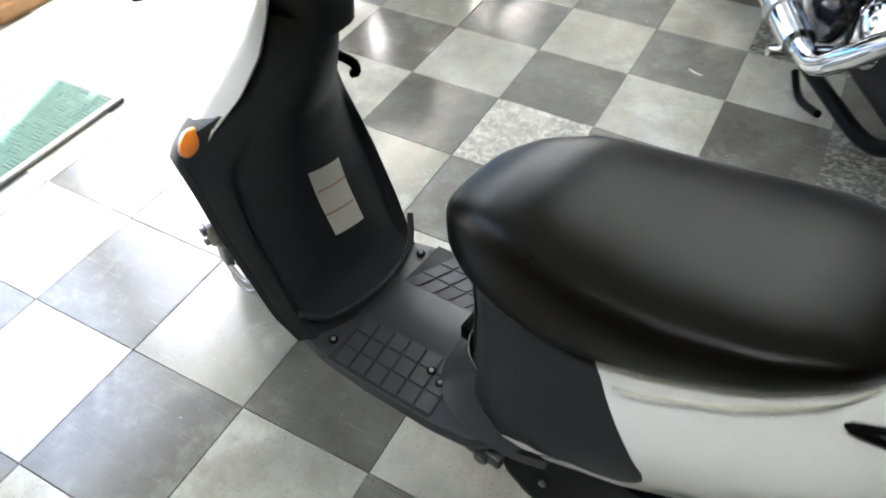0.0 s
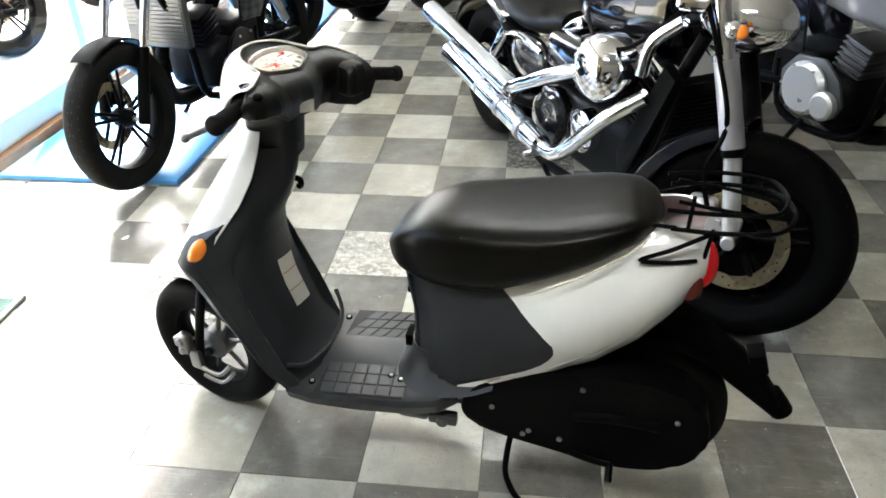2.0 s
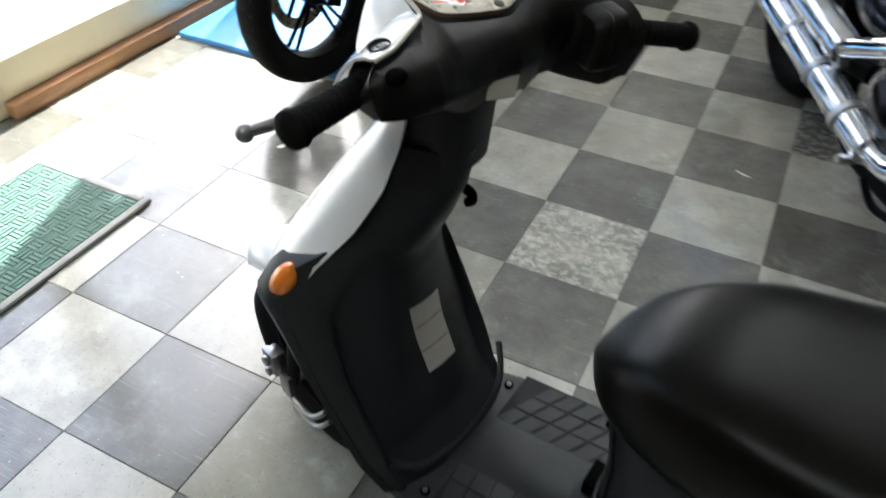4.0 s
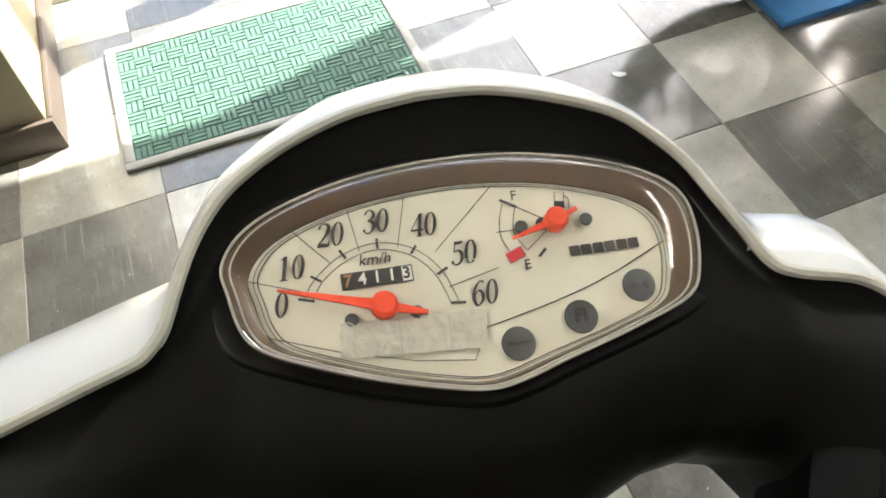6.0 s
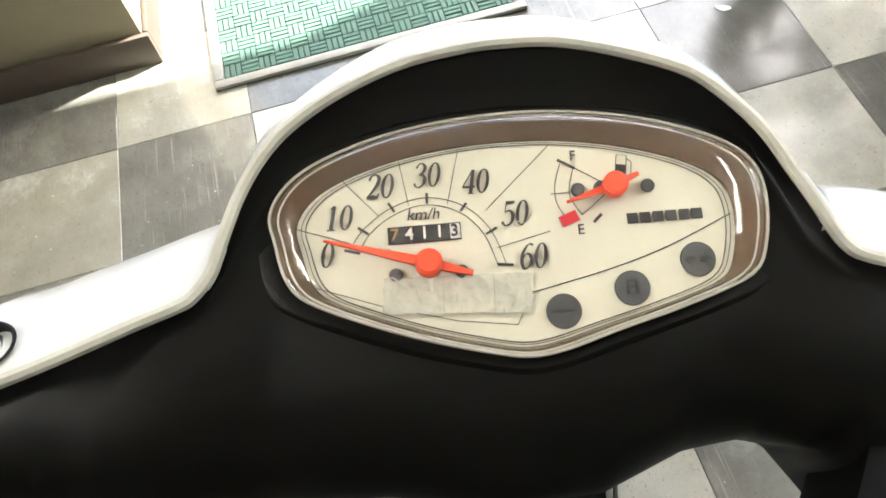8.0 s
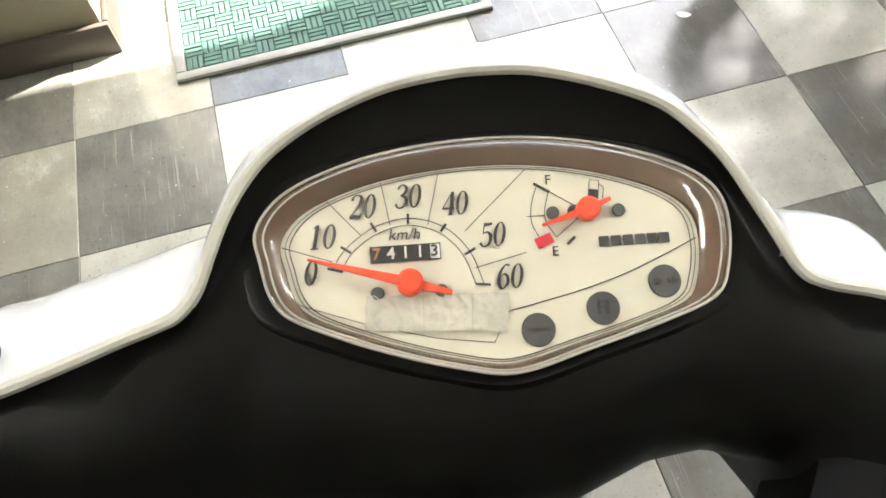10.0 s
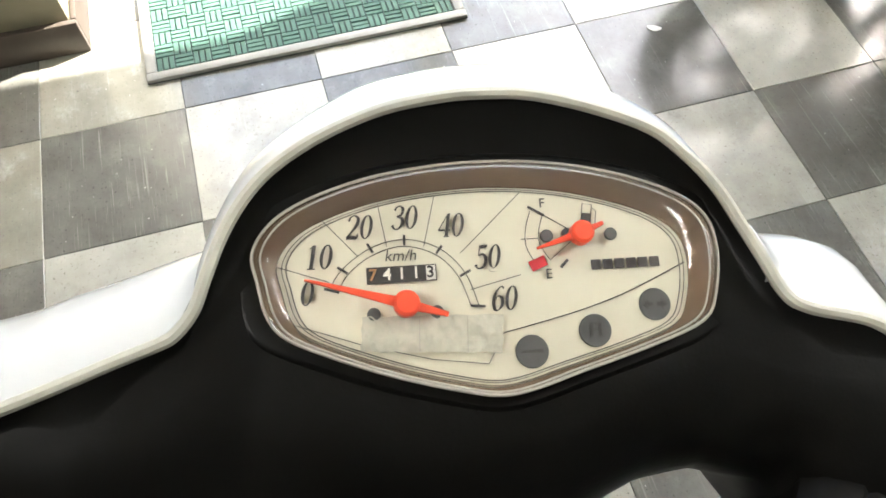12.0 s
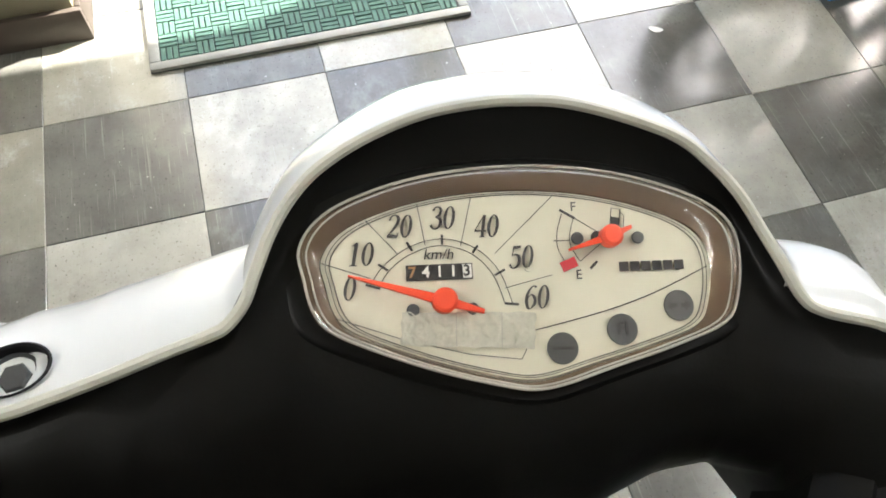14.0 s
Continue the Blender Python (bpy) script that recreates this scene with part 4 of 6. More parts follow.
def needle(hub, tip, tail, w, r, parent):
    """A flat pointer with a round cap; the tail is square."""
    h, tipv, tailv = Vector((*hub, 0)), Vector((*tip, 0)), Vector((*tail, 0))
    v = (tipv - h).normalized()
    e = Vector((-v.y, v.x, 0))
    pts = [tipv + e * 0.0005, h + e * w, tailv + e * w * 0.45, tailv - e * w * 0.45, h - e * w, tipv - e * 0.0005]
    b = prism([(p.x, p.y) for p in pts], 0.0052, 0.0066, "XY", 0.0003)
    cap = lathe([(0, 0.0100), (r * 0.75, 0.0097), (r, 0.0085), (r, 0.0035), (0, 0.0035)], 28, "Z")
    cap.transform(Matrix.Translation((h.x, h.y, 0)))
    return bar_part("needle", join(b, cap), M_NEEDLE, parent, "orange needle")


needle((-0.0316, -0.0099), (-0.072, -0.0053), (-0.0148, -0.012), 0.0022, 0.0052, dial)
needle((0.036, 0.0277), (0.0182, 0.0189), (0.0448, 0.0333), 0.0018, 0.0048, dial)
bar_part("red_mark", flat_bar((0.0172, 0.0122), (0.0233, 0.0159), 0.0044), M_REDPRINT, dial)
for p, q, w in (((0.0139, 0.0376), (0.021, 0.0348), 0.0011), ((0.021, 0.0348), (0.032, 0.0301), 0.0003), ((0.0251, 0.0161), (0.0336, 0.0255), 0.0003), ((0.0124, 0.0233), (0.0196, 0.0246), 0.0003), ((0.0298, 0.0136), (0.0325, 0.0172), 0.0012)):
    bar_part("dial_line", flat_bar(p, q, w), M_INK, dial)
for pts in ([(0.0151, 0.0359), (0.0138, 0.0278), (0.0147, 0.0206), (0.0181, 0.0153)], [(0.0203, 0.0344), (0.0194, 0.0264), (0.0208, 0.0215), (0.0251, 0.0161)]):
    bar_part("dial_line", tube([(x, y, 0.0006) for x, y in pts], 0.00018, 4, 4), M_INK, dial)
pump = Vector((*(0.0396, 0.0383), 0))
bar_part("pump_mark", join(box(pump.x - 0.0026, pump.x + 0.0014, pump.y - 0.0040, pump.y - 0.0002, 0.0005, 0.0008), *[tube([(pump.x + x, pump.y + y, 0.0006) for x, y in q], 0.0002, 4, 1) for q in (((-0.0026, -0.0042), (-0.0026, 0.0038), (0.0014, 0.0038), (0.0014, -0.0042)), ((0.0014, 0.0026), (0.0034, 0.0012), (0.0034, -0.0040)))]), M_INK, dial)
for x, y in ((0.0227, 0.0259), (0.0496, 0.0303), (-0.0437, -0.0149), (-0.019, -0.0109), (0.0314, 0.0277)):
    bar_part("screw", disc((x, y, 0.0012), 0.0027, 0.0016, "Z", 16, 0.0003), M_LAMP, dial, "small dark screw head")
for k, (x, y) in enumerate(((0.0204, -0.0221), (0.0455, -0.0107), (0.0698, 0.003))):
    lampw = bar_part("warning_lamp", disc((x, y, 0.0008), 0.0067, 0.0009, "Z", 36, 0.0002), M_LAMP, dial, "round dark warning lamp window")
    if k == 0:
        bar_part("lamp_mark", flat_bar((x - 0.0045, y - 0.0007), (x + 0.0045, y + 0.0007), 0.0014, 0.0013), M_INK, lampw)
    if k == 2:
        for s in (-1, 1):
            tri_ = prism([(s * 0.0052, 0), (s * 0.0030, 0.0022), (s * 0.0030, 0.0009), (s * 0.0010, 0.0009), (s * 0.0010, -0.0009), (s * 0.0030, -0.0009), (s * 0.0030, -0.0022)], 0.0012, 0.0016, "XY")
            bar_part("lamp_mark", moved(tri_, Matrix.Translation((x, y, 0)) @ pose(0, 0, 0, 0, 0, TURN)), M_INK, lampw)
text("FI", 0.0076, at_dial(*(0.0455, -0.0107), 0.0016), M_INK, dial, "lettering", bold=0.0002)
# yellowed tape over the lower dial
c00, c10, c01, c11 = [Vector((*p, 0)) for p in ((-0.0482, -0.0165), (0.0075, -0.0086), (-0.0468, -0.03), (0.0085, -0.0239))]
tp = [[tuple(c00.lerp(c10, j / 18).lerp(c01.lerp(c11, j / 18), i / 6) + Vector((0.0004 * math.sin(i * 2.1), 0.0003 * math.sin(j * 1.7), 0.0019 + 0.0002 * math.sin(3 * i + 2 * j)))) for j in range(19)] for i in range(7)]
bar_part("tape", grid(tp), M_TAPE, dial, "strip of yellowed clear tape")
for f_ in (0.40, 0.74):
    p, q = c00.lerp(c10, f_), c01.lerp(c11, f_ + 0.01)
    bar_part("dial_line", flat_bar(p[:2], q[:2], 0.0003, 0.0024, 0.0001), M_STICKBAR, dial)

# column cover below the dial, with its small sticker
rows = []
for i in range(13):
    t = i / 12
    x = 0.272 + (0.262 - 0.272) * t
    y = 0.014
    z = 0.915 + (0.79 - 0.915) * t
    w, d = 0.052 - 0.004 * t, 0.063 - 0.004 * t
    rows.append([(x + d * math.copysign(abs(math.cos(a)) ** 0.6, math.cos(a)), y + w * math.copysign(abs(math.sin(a)) ** 0.7, math.sin(a)), z) for a in [2 * math.pi * k / 28 for k in range(28)]])
part("column_cover", grid(rows, close_u=True, cap=True), M_GREYPL, scooter, "dark grey steering column cover")
st = [Vector((0.506, 0.214, 0.914)), Vector((0.523, 0.259, 0.903)), Vector((0.521, 0.256, 0.876)), Vector((0.504, 0.211, 0.889))]
sb = bmesh.new()
sb.faces.new([sb.verts.new(UNSCOOT @ (v + Vector((0.006, -0.005, 0.0)))) for v in st])
part("small_sticker", thick(sb, 0.001), M_STICK, scooter, "small pale sticker on the steering column")

# bars, grips, levers
def bar_world(p):
    return UNSCOOT @ Vector(p)


RG1, RG0 = Vector((0.673, 0.509, 0.876)), Vector((0.590, 0.416, 0.905))
LG1, LG0 = Vector((0.424, -0.031, 0.953)), Vector((0.436, 0.100, 0.946))
for g0, g1 in ((RG0, RG1), (LG0, LG1)):
    d = (g1 - g0).normalized()
    gr = part("grip", tube([bar_world(g0), bar_world(g1 - d * 0.012)], 0.0150, 20, 1, smooth=False), M_RUBBER, scooter, "black rubber handlebar grip")
    part("grip_end", moved(lathe([(0.0, 0.010), (0.012, 0.009), (0.0185, 0.004), (0.0195, -0.003), (0.0160, -0.007), (0.0, -0.007)], 24, "Z"), UNSCOOT @ Matrix.Translation(g1 - d * 0.008) @ d.to_track_quat("Z", "Y").to_matrix().to_4x4()), M_RUBBER, gr)
    for k in range(9):
        part("grip_rib", moved(lathe([(0.0148, -0.0022), (0.0160, -0.0008), (0.0160, 0.0008), (0.0148, 0.0022)], 20, "Z"), UNSCOOT @ Matrix.Translation(g0.lerp(g1, 0.22 + 0.075 * k)) @ d.to_track_quat("Z", "Y").to_matrix().to_4x4()), M_RUBBER, gr)
    for off, r0 in ((-0.012, 0.031), (0.002, 0.027), (0.014, 0.022)) if g0 is LG0 else ((0.006, 0.021),):
        part("grip_collar", moved(lathe([(0.010, -0.006), (r0 - 0.003, -0.006), (r0, -0.002), (r0, 0.003), (r0 - 0.004, 0.007), (0.010, 0.007)], 28, "Z"), UNSCOOT @ Matrix.Translation(g0 + d * off) @ d.to_track_quat("Z", "Y").to_matrix().to_4x4()), M_COWL, scooter, "black collar between cowl and grip")
arm = []
inner = Vector((0.478, 0.292, 0.918))
dirn = (RG0 - inner).normalized()
side_v = dirn.cross(Vector((0, 0, 1))).normalized()
up_v = side_v.cross(dirn)
for t, hh, dd, drop in ((0.74, 0.030, 0.026, -0.010), (0.78, 0.036, 0.031, -0.010), (0.86, 0.038, 0.032, -0.008), (0.875, 0.0365, 0.0305, -0.008), (0.89, 0.038, 0.032, -0.008), (0.99, 0.037, 0.031, -0.006), (1.01, 0.032, 0.026, -0.006)):
    mid = inner.lerp(RG0, t) + up_v * drop
    arm.append([bar_world(mid + side_v * (dd * math.copysign(abs(math.cos(a)) ** 0.5, math.cos(a))) + up_v * (hh * math.copysign(abs(math.sin(a)) ** 0.5, math.sin(a)))) for a in [2 * math.pi * (k + 0.5) / 32 for k in range(32)]])
part("throttle_housing", grid(arm, close_u=True, cap=True), M_COWL, scooter, "boxy black housing beside the throttle grip")
bar_part("horn_button", moved(ball((0, 0, 0), 0.012, (1.2, 0.8, 0.55), 18), Matrix.Translation((-0.197, -0.100, 0.010)) @ pose(0, 0, 0, 25, 0, 10)), M_BLACKPL, label="black push button on the cowl")
bar_part("switch_slider", moved(box(-0.011, 0.011, -0.006, 0.006, -0.004, 0.004, 0.002), Matrix.Translation((-0.160, -0.104, -0.014)) @ pose(0, 0, 0, 60, 0, 6)), M_BLACKPL, label="black slide switch on the cowl")
part("brake_lever", tube([bar_world(p) for p in ((0.425, 0.112, 0.932), (0.405, 0.080, 0.928), (0.385, 0.036, 0.924), (0.356, -0.008, 0.921))], 0.0085, 12, 5, r_end=0.0060), M_LEVER, scooter, "dull silver brake lever with ball end")
part("lever_ball", ball(bar_world((0.3555, -0.010, 0.921)), 0.0095), M_LEVER, scooter)
part("brake_lever", tube([bar_world(p) for p in ((0.520, 0.445, 0.885), (0.535, 0.480, 0.880), (0.560, 0.520, 0.870), (0.590, 0.550, 0.860))], 0.0070, 10, 5), M_BLACKPL, scooter, "black front brake lever")
part("cable", tube([bar_world(p) for p in ((0.490, 0.318, 0.872), (0.505, 0.352, 0.871), (0.528, 0.392, 0.876), (0.545, 0.412, 0.890))], 0.0040, 8, 6), M_BLACKPL, scooter, "short black cable below the bar")
part("cable_plug", tube([bar_world(p) for p in ((0.509, 0.359, 0.8715), (0.524, 0.386, 0.875))], 0.0075, 8, 1), M_BLACKPL, scooter)
part("hook", join(tube([(0.232, 0.062, 0.700), (0.262, 0.070, 0.692), (0.276, 0.072, 0.686), (0.278, 0.072, 0.674), (0.270, 0.072, 0.667)], 0.0075, 8, 5)), M_BLACKPL, scooter, "small black luggage hook")


# wheels
def road_wheel(parent, cx_, cz_, R, w, rim_r, spokes, rim_mat, yaw=0.0, cy_=0.0, twin=False, disc_side=0, disc_r=0.0, hub_r=0.03, spoke_mat=None, lean_=0.0, tyre_mat=None):
    """Tyre, rim, spokes, hub and, if told, a drilled brake disc, turned about the upright through the axle."""
    M = Matrix.Translation((cx_, cy_, cz_)) @ pose(0, 0, 0, lean_, 0, yaw)
    sh = R - rim_r
    prof = [(rim_r - 0.006, -w * 0.62), (rim_r + sh * 0.25, -w * 0.92), (rim_r + sh * 0.55, -w), (R - sh * 0.22, -w * 0.86), (R - sh * 0.05, -w * 0.5), (R, 0), (R - sh * 0.05, w * 0.5), (R - sh * 0.22, w * 0.86), (rim_r + sh * 0.55, w), (rim_r + sh * 0.25, w * 0.92), (rim_r - 0.006, w * 0.62)]
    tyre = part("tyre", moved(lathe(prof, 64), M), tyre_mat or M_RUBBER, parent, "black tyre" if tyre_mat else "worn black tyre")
    # tread grooves, slanted, one mesh: flat dark quads for the shade in them
    gv, gf = [], []
    for i in range(44):
        a = 2 * math.pi * i / 44
        for s in (-1, 1):
            q = []
            for k, (hh, da) in enumerate(((0.12, 0.0), (0.62, 0.07))):
                rr = (R - sh * (0.02 if k == 0 else 0.10)) + 0.0008
                for dd in (-0.012, 0.012):
                    q.append(M @ Vector((rr * math.cos(a + da + dd), s * w * hh, rr * math.sin(a + da + dd))))
            k0 = len(gv)
            gv += q
            gf.append((k0, k0 + 1, k0 + 3, k0 + 2))
    me_ = bpy.data.meshes.new("tread")
    me_.from_pydata(gv, [], gf)
    me_.materials.append(M_HOLE_SHADE)
    o = new("tread", me_)
    o.parent = tyre
    tagged(o, kind="stuff")
    rim_prof = [(rim_r + 0.004, -w * 0.66), (rim_r - 0.010, -w * 0.62), (rim_r - 0.022, -w * 0.3), (rim_r - 0.024, 0), (rim_r - 0.022, w * 0.3), (rim_r - 0.010, w * 0.62), (rim_r + 0.004, w * 0.66), (rim_r - 0.002, 0), (rim_r + 0.004, -w * 0.66)]
    rim_ = part("rim", moved(lathe(rim_prof, 56), M), rim_mat, parent)
    for i in range(spokes):
        a = 2 * math.pi * i / spokes + 0.3
        for off in ((-0.16, 0.16) if twin else (0.0,)):
            p0 = Vector((hub_r * 0.8 * math.cos(a + off * 1.5), 0, hub_r * 0.8 * math.sin(a + off * 1.5)))
            p1 = Vector(((rim_r - 0.018) * math.cos(a + off * 0.7), 0, (rim_r - 0.018) * math.sin(a + off * 0.7)))
            b = tube([p0, p0.lerp(p1, 0.5), p1], w * 0.16, 8, 2, r_end=w * 0.12)
            part("spoke", moved(b, M), spoke_mat or rim_mat, rim_)
    part("hub", moved(lathe([(0, -w * 0.9), (hub_r * 0.6, -w * 0.9), (hub_r, -w * 0.5), (hub_r, w * 0.5), (hub_r * 0.6, w * 0.9), (0, w * 0.9)], 28), M), spoke_mat or rim_mat, parent)
    part("axle", moved(tube([(0, -w * 1.9, 0), (0, w * 1.9, 0)], 0.010, 10, 1, smooth=False), M), M_STEEL, parent)
    if disc_side:
        y0 = disc_side * (w * 0.95 + 0.006)
        d_ = part("brake_disc", moved(lathe([(disc_r * 0.72, y0 - 0.002), (disc_r, y0 - 0.002), (disc_r, y0 + 0.002), (disc_r * 0.72, y0 + 0.002), (disc_r * 0.72, y0 - 0.002)], 56), M), M_DISC, parent, "drilled steel brake disc")
        hs = []
        for i in range(36):
            a = 2 * math.pi * i / 36
            rr = disc_r * (0.79 + 0.07 * (i % 3))
            hs.append(disc((rr * math.cos(a), y0 + disc_side * 0.0022, rr * math.sin(a)), disc_r * 0.022, 0.001, "Y", 8))
        o = part("disc_holes", moved(join(*hs), M), M_HOLE_SHADE, d_)
        tagged(o, kind="stuff")
        for i in range(5):
            a = 2 * math.pi * i / 5
            part("disc_arm", moved(tube([(hub_r * 0.9 * math.cos(a), y0, hub_r * 0.9 * math.sin(a)), (disc_r * 0.76 * math.cos(a + 0.25), y0, disc_r * 0.76 * math.sin(a + 0.25))], 0.008, 6, 1), M), M_BLACKMET, d_)
    return M


STEER = -12.0
fw = part("front_wheel", lathe([(0.014, -0.05), (0.014, 0.05)], 12), M_STEEL, scooter)
fw.location = (0, 0, 0.20)
FM = pose(0, 0, 0, 0, 0, STEER)
road_wheel(fw, 0, 0, 0.200, 0.043, 0.132, 6, M_BLACKMET, yaw=STEER, hub_r=0.045, spoke_mat=M_DULLALU)
# fork, caliper
for s in (-1, 1):
    part("fork_leg", moved(tube([(0.0, s * 0.072, 0.0), (0.035, s * 0.072, 0.14), (0.085, s * 0.068, 0.30)], 0.012, 12, 4), FM), M_BLACKMET, fw)
part("caliper", moved(join(box(-0.045, -0.010, -0.100, -0.070, 0.015, 0.075, 0.008), disc((-0.028, -0.103, 0.058), 0.011, 0.010, "Y", 18, 0.002), disc((-0.026, -0.103, 0.030), 0.009, 0.010, "Y", 18, 0.002), box(-0.018, 0.016, -0.092, -0.076, -0.03, 0.03, 0.004), box(-0.06, -0.04, -0.094, -0.080, 0.03, 0.06, 0.003)), FM), M_STEEL, fw, "silver brake caliper")
part("hose_guard", moved(join(tube([(0.02, -0.09, -0.02), (0.07, -0.085, -0.03), (0.10, -0.07, 0.0)], 0.006, 8, 5), tube([(0.02, -0.09, -0.045), (0.075, -0.085, -0.055), (0.11, -0.07, -0.02)], 0.005, 8, 5)), FM), M_STEEL, fw)
# fender
rows = []
for i in range(25):
    a = radians(138 - 110 * i / 24)
    rr = 0.262 + 0.030 * math.sin(math.pi * i / 24)
    wv = 0.062 * min(1.0, 0.35 + 2.4 * i / 24)
    rows.append([tuple(FM @ Vector((rr * math.cos(a), wv * math.sin(math.pi * (j / 12 - 0.5)), rr * math.sin(a) * 1.02 - 0.05 * abs(j / 6 - 1) ** 2.2))) for j in range(13)])
part("front_fender", thick(grid(rows), 0.003), M_WHITE, fw, "glossy white front fender")

rwheel = part("rear_wheel", lathe([(0.014, -0.05), (0.014, 0.05)], 12), M_STEEL, scooter)
rwheel.location = (1.107, 0, 0.242)
road_wheel(rwheel, 0, 0, 0.200, 0.045, 0.130, 5, M_BLACKMET, hub_r=0.05)
part("wheel_cover", lathe([(0, -0.050), (0.10, -0.050), (0.135, -0.040), (0.135, -0.030)], 40), M_BLACKMET, rwheel)
# drive case and engine
case = [(0.73, 0.235), (0.80, 0.205), (0.91, 0.185), (1.02, 0.167), (1.10, 0.165), (1.19, 0.190), (1.245, 0.25), (1.250, 0.33), (1.20, 0.395), (1.10, 0.42), (0.90, 0.41), (0.78, 0.36), (0.72, 0.29)]
cs = [(p.x, p.y) for p in spline([(x, z, 0) for x, z in case], 4, True)]
drive = part("drive_case", prism(cs, -0.155, -0.065, "XZ", 0.006), M_BLACKMET, scooter, "black drive case beside the rear wheel")
part("case_rib", tube([(0.97, -0.156, 0.300), (1.05, -0.156, 0.312), (1.15, -0.156, 0.31)], 0.012, 8, 5), M_BLACKMET, drive)
for x, z in ((1.185, 0.335), (0.875, 0.235), (0.945, 0.225), (0.79, 0.290), (0.862, 0.222), (0.985, 0.385)):
    part("bolt", disc((x, -0.160, z), 0.006, 0.006, "Y", 10, 0.001), M_STEEL, drive, "small bright bolt head")
part("air_box", box(0.86, 1.10, -0.13, -0.04, 0.30, 0.42, 0.03, 3), M_BLACKPL, scooter)
part("engine", join(box(0.62, 0.92, -0.07, 0.09, 0.17, 0.30, 0.03, 3), tube([(0.58, 0.0, 0.235), (0.70, 0.0, 0.235)], 0.05, 18, 1, smooth=False)), M_DARKENG, scooter)
part("frame_bracket", join(box(0.56, 0.63, -0.14, -0.10, 0.185, 0.215, 0.006), box(0.63, 0.70, -0.135, -0.11, 0.175, 0.205, 0.005), disc((0.665, -0.137, 0.185), 0.014, 0.008, "Y", 16, 0.002)), M_DULLALU, scooter, "steel stand bracket")
part("side_stand", tube([(0.83, -0.12, 0.175), (0.825, -0.15, 0.12), (0.83, -0.17, 0.077), (0.865, -0.195, 0.036), (0.925, -0.212, 0.024), (0.972, -0.220, 0.020), (0.985, -0.222, 0.004)], 0.0075, 10, 6), M_BLACKMET, scooter, "black bent-rod side stand")
part("kick_lever", join(tube([(0.97, -0.160, 0.190), (1.02, -0.165, 0.182), (1.06, -0.165, 0.178)], 0.007, 8, 4), tube([(1.06, -0.16, 0.178), (1.062, -0.195, 0.155)], 0.009, 10, 1, smooth=False)), M_BLACKMET, scooter, "black kick start lever")
# rear fender and mud flap
rows = []
for i in range(19):
    t = i / 18
    px_ = 1.13 + 0.275 * t
    hi = interp(px_, [1.13, 1.22, 1.26, 1.32, 1.36, 1.40, 1.425], [0.54, 0.490, 0.455, 0.415, 0.375, 0.315, 0.275])
    lo = interp(px_, [1.13, 1.20, 1.28, 1.35, 1.40, 1.425], [0.47, 0.43, 0.355, 0.300, 0.262, 0.252])
    wv = 0.050 - 0.018 * t
    rows.append([(px_, wv * math.copysign(abs(math.cos(a)) ** 0.5, math.cos(a)), (hi + lo) / 2 + (hi - lo) * 0.5 * math.copysign(abs(math.sin(a)) ** 0.7, math.sin(a))) for a in [2 * math.pi * k / 20 for k in range(20)]])
part("rear_fender", grid(rows, close_u=True, cap=True), M_BLACKPL, scooter, "black rear fender with mud flap")
part("flap_tip", tube([(1.385, 0, 0.315), (1.405, 0, 0.288), (1.418, 0, 0.268)], 0.026, 12, 3), M_BLACKPL, scooter)
part("reflector_bracket", prism([(1.315, 0.425), (1.350, 0.437), (1.366, 0.392), (1.345, 0.36)], -0.026, 0.026, "XZ", 0.005), M_BLACKPL, scooter)
part("inner_fender", thick(grid([[(1.107 + 0.225 * math.cos(radians(150 - 100 * i / 20)), 0.07 * (j / 4 - 1), 0.242 + 0.225 * math.sin(radians(150 - 100 * i / 20))) for j in range(9)] for i in range(21)]), 0.005), M_BLACKPL, scooter)
part("muffler", tube([(0.80, 0.10, 0.20), (0.95, 0.12, 0.21), (1.05, 0.13, 0.22), (1.24, 0.135, 0.25)], 0.04, 18, 5, r_end=0.045), M_BLACKMET, scooter)
# tail lamp
tail = ball((1.182, 0.0, 0.640), 0.048, (0.80, 1.50, 0.95), 32)
part("tail_light", tail, M_RED, scooter, "glossy red tail light")
for s in (-1, 1):
    part("turn_signal", ball((1.162, s * 0.084, 0.632), 0.033, (0.85, 0.7, 1.05), 20), M_TAILSIG, scooter, "dark amber rear turn signal lens")
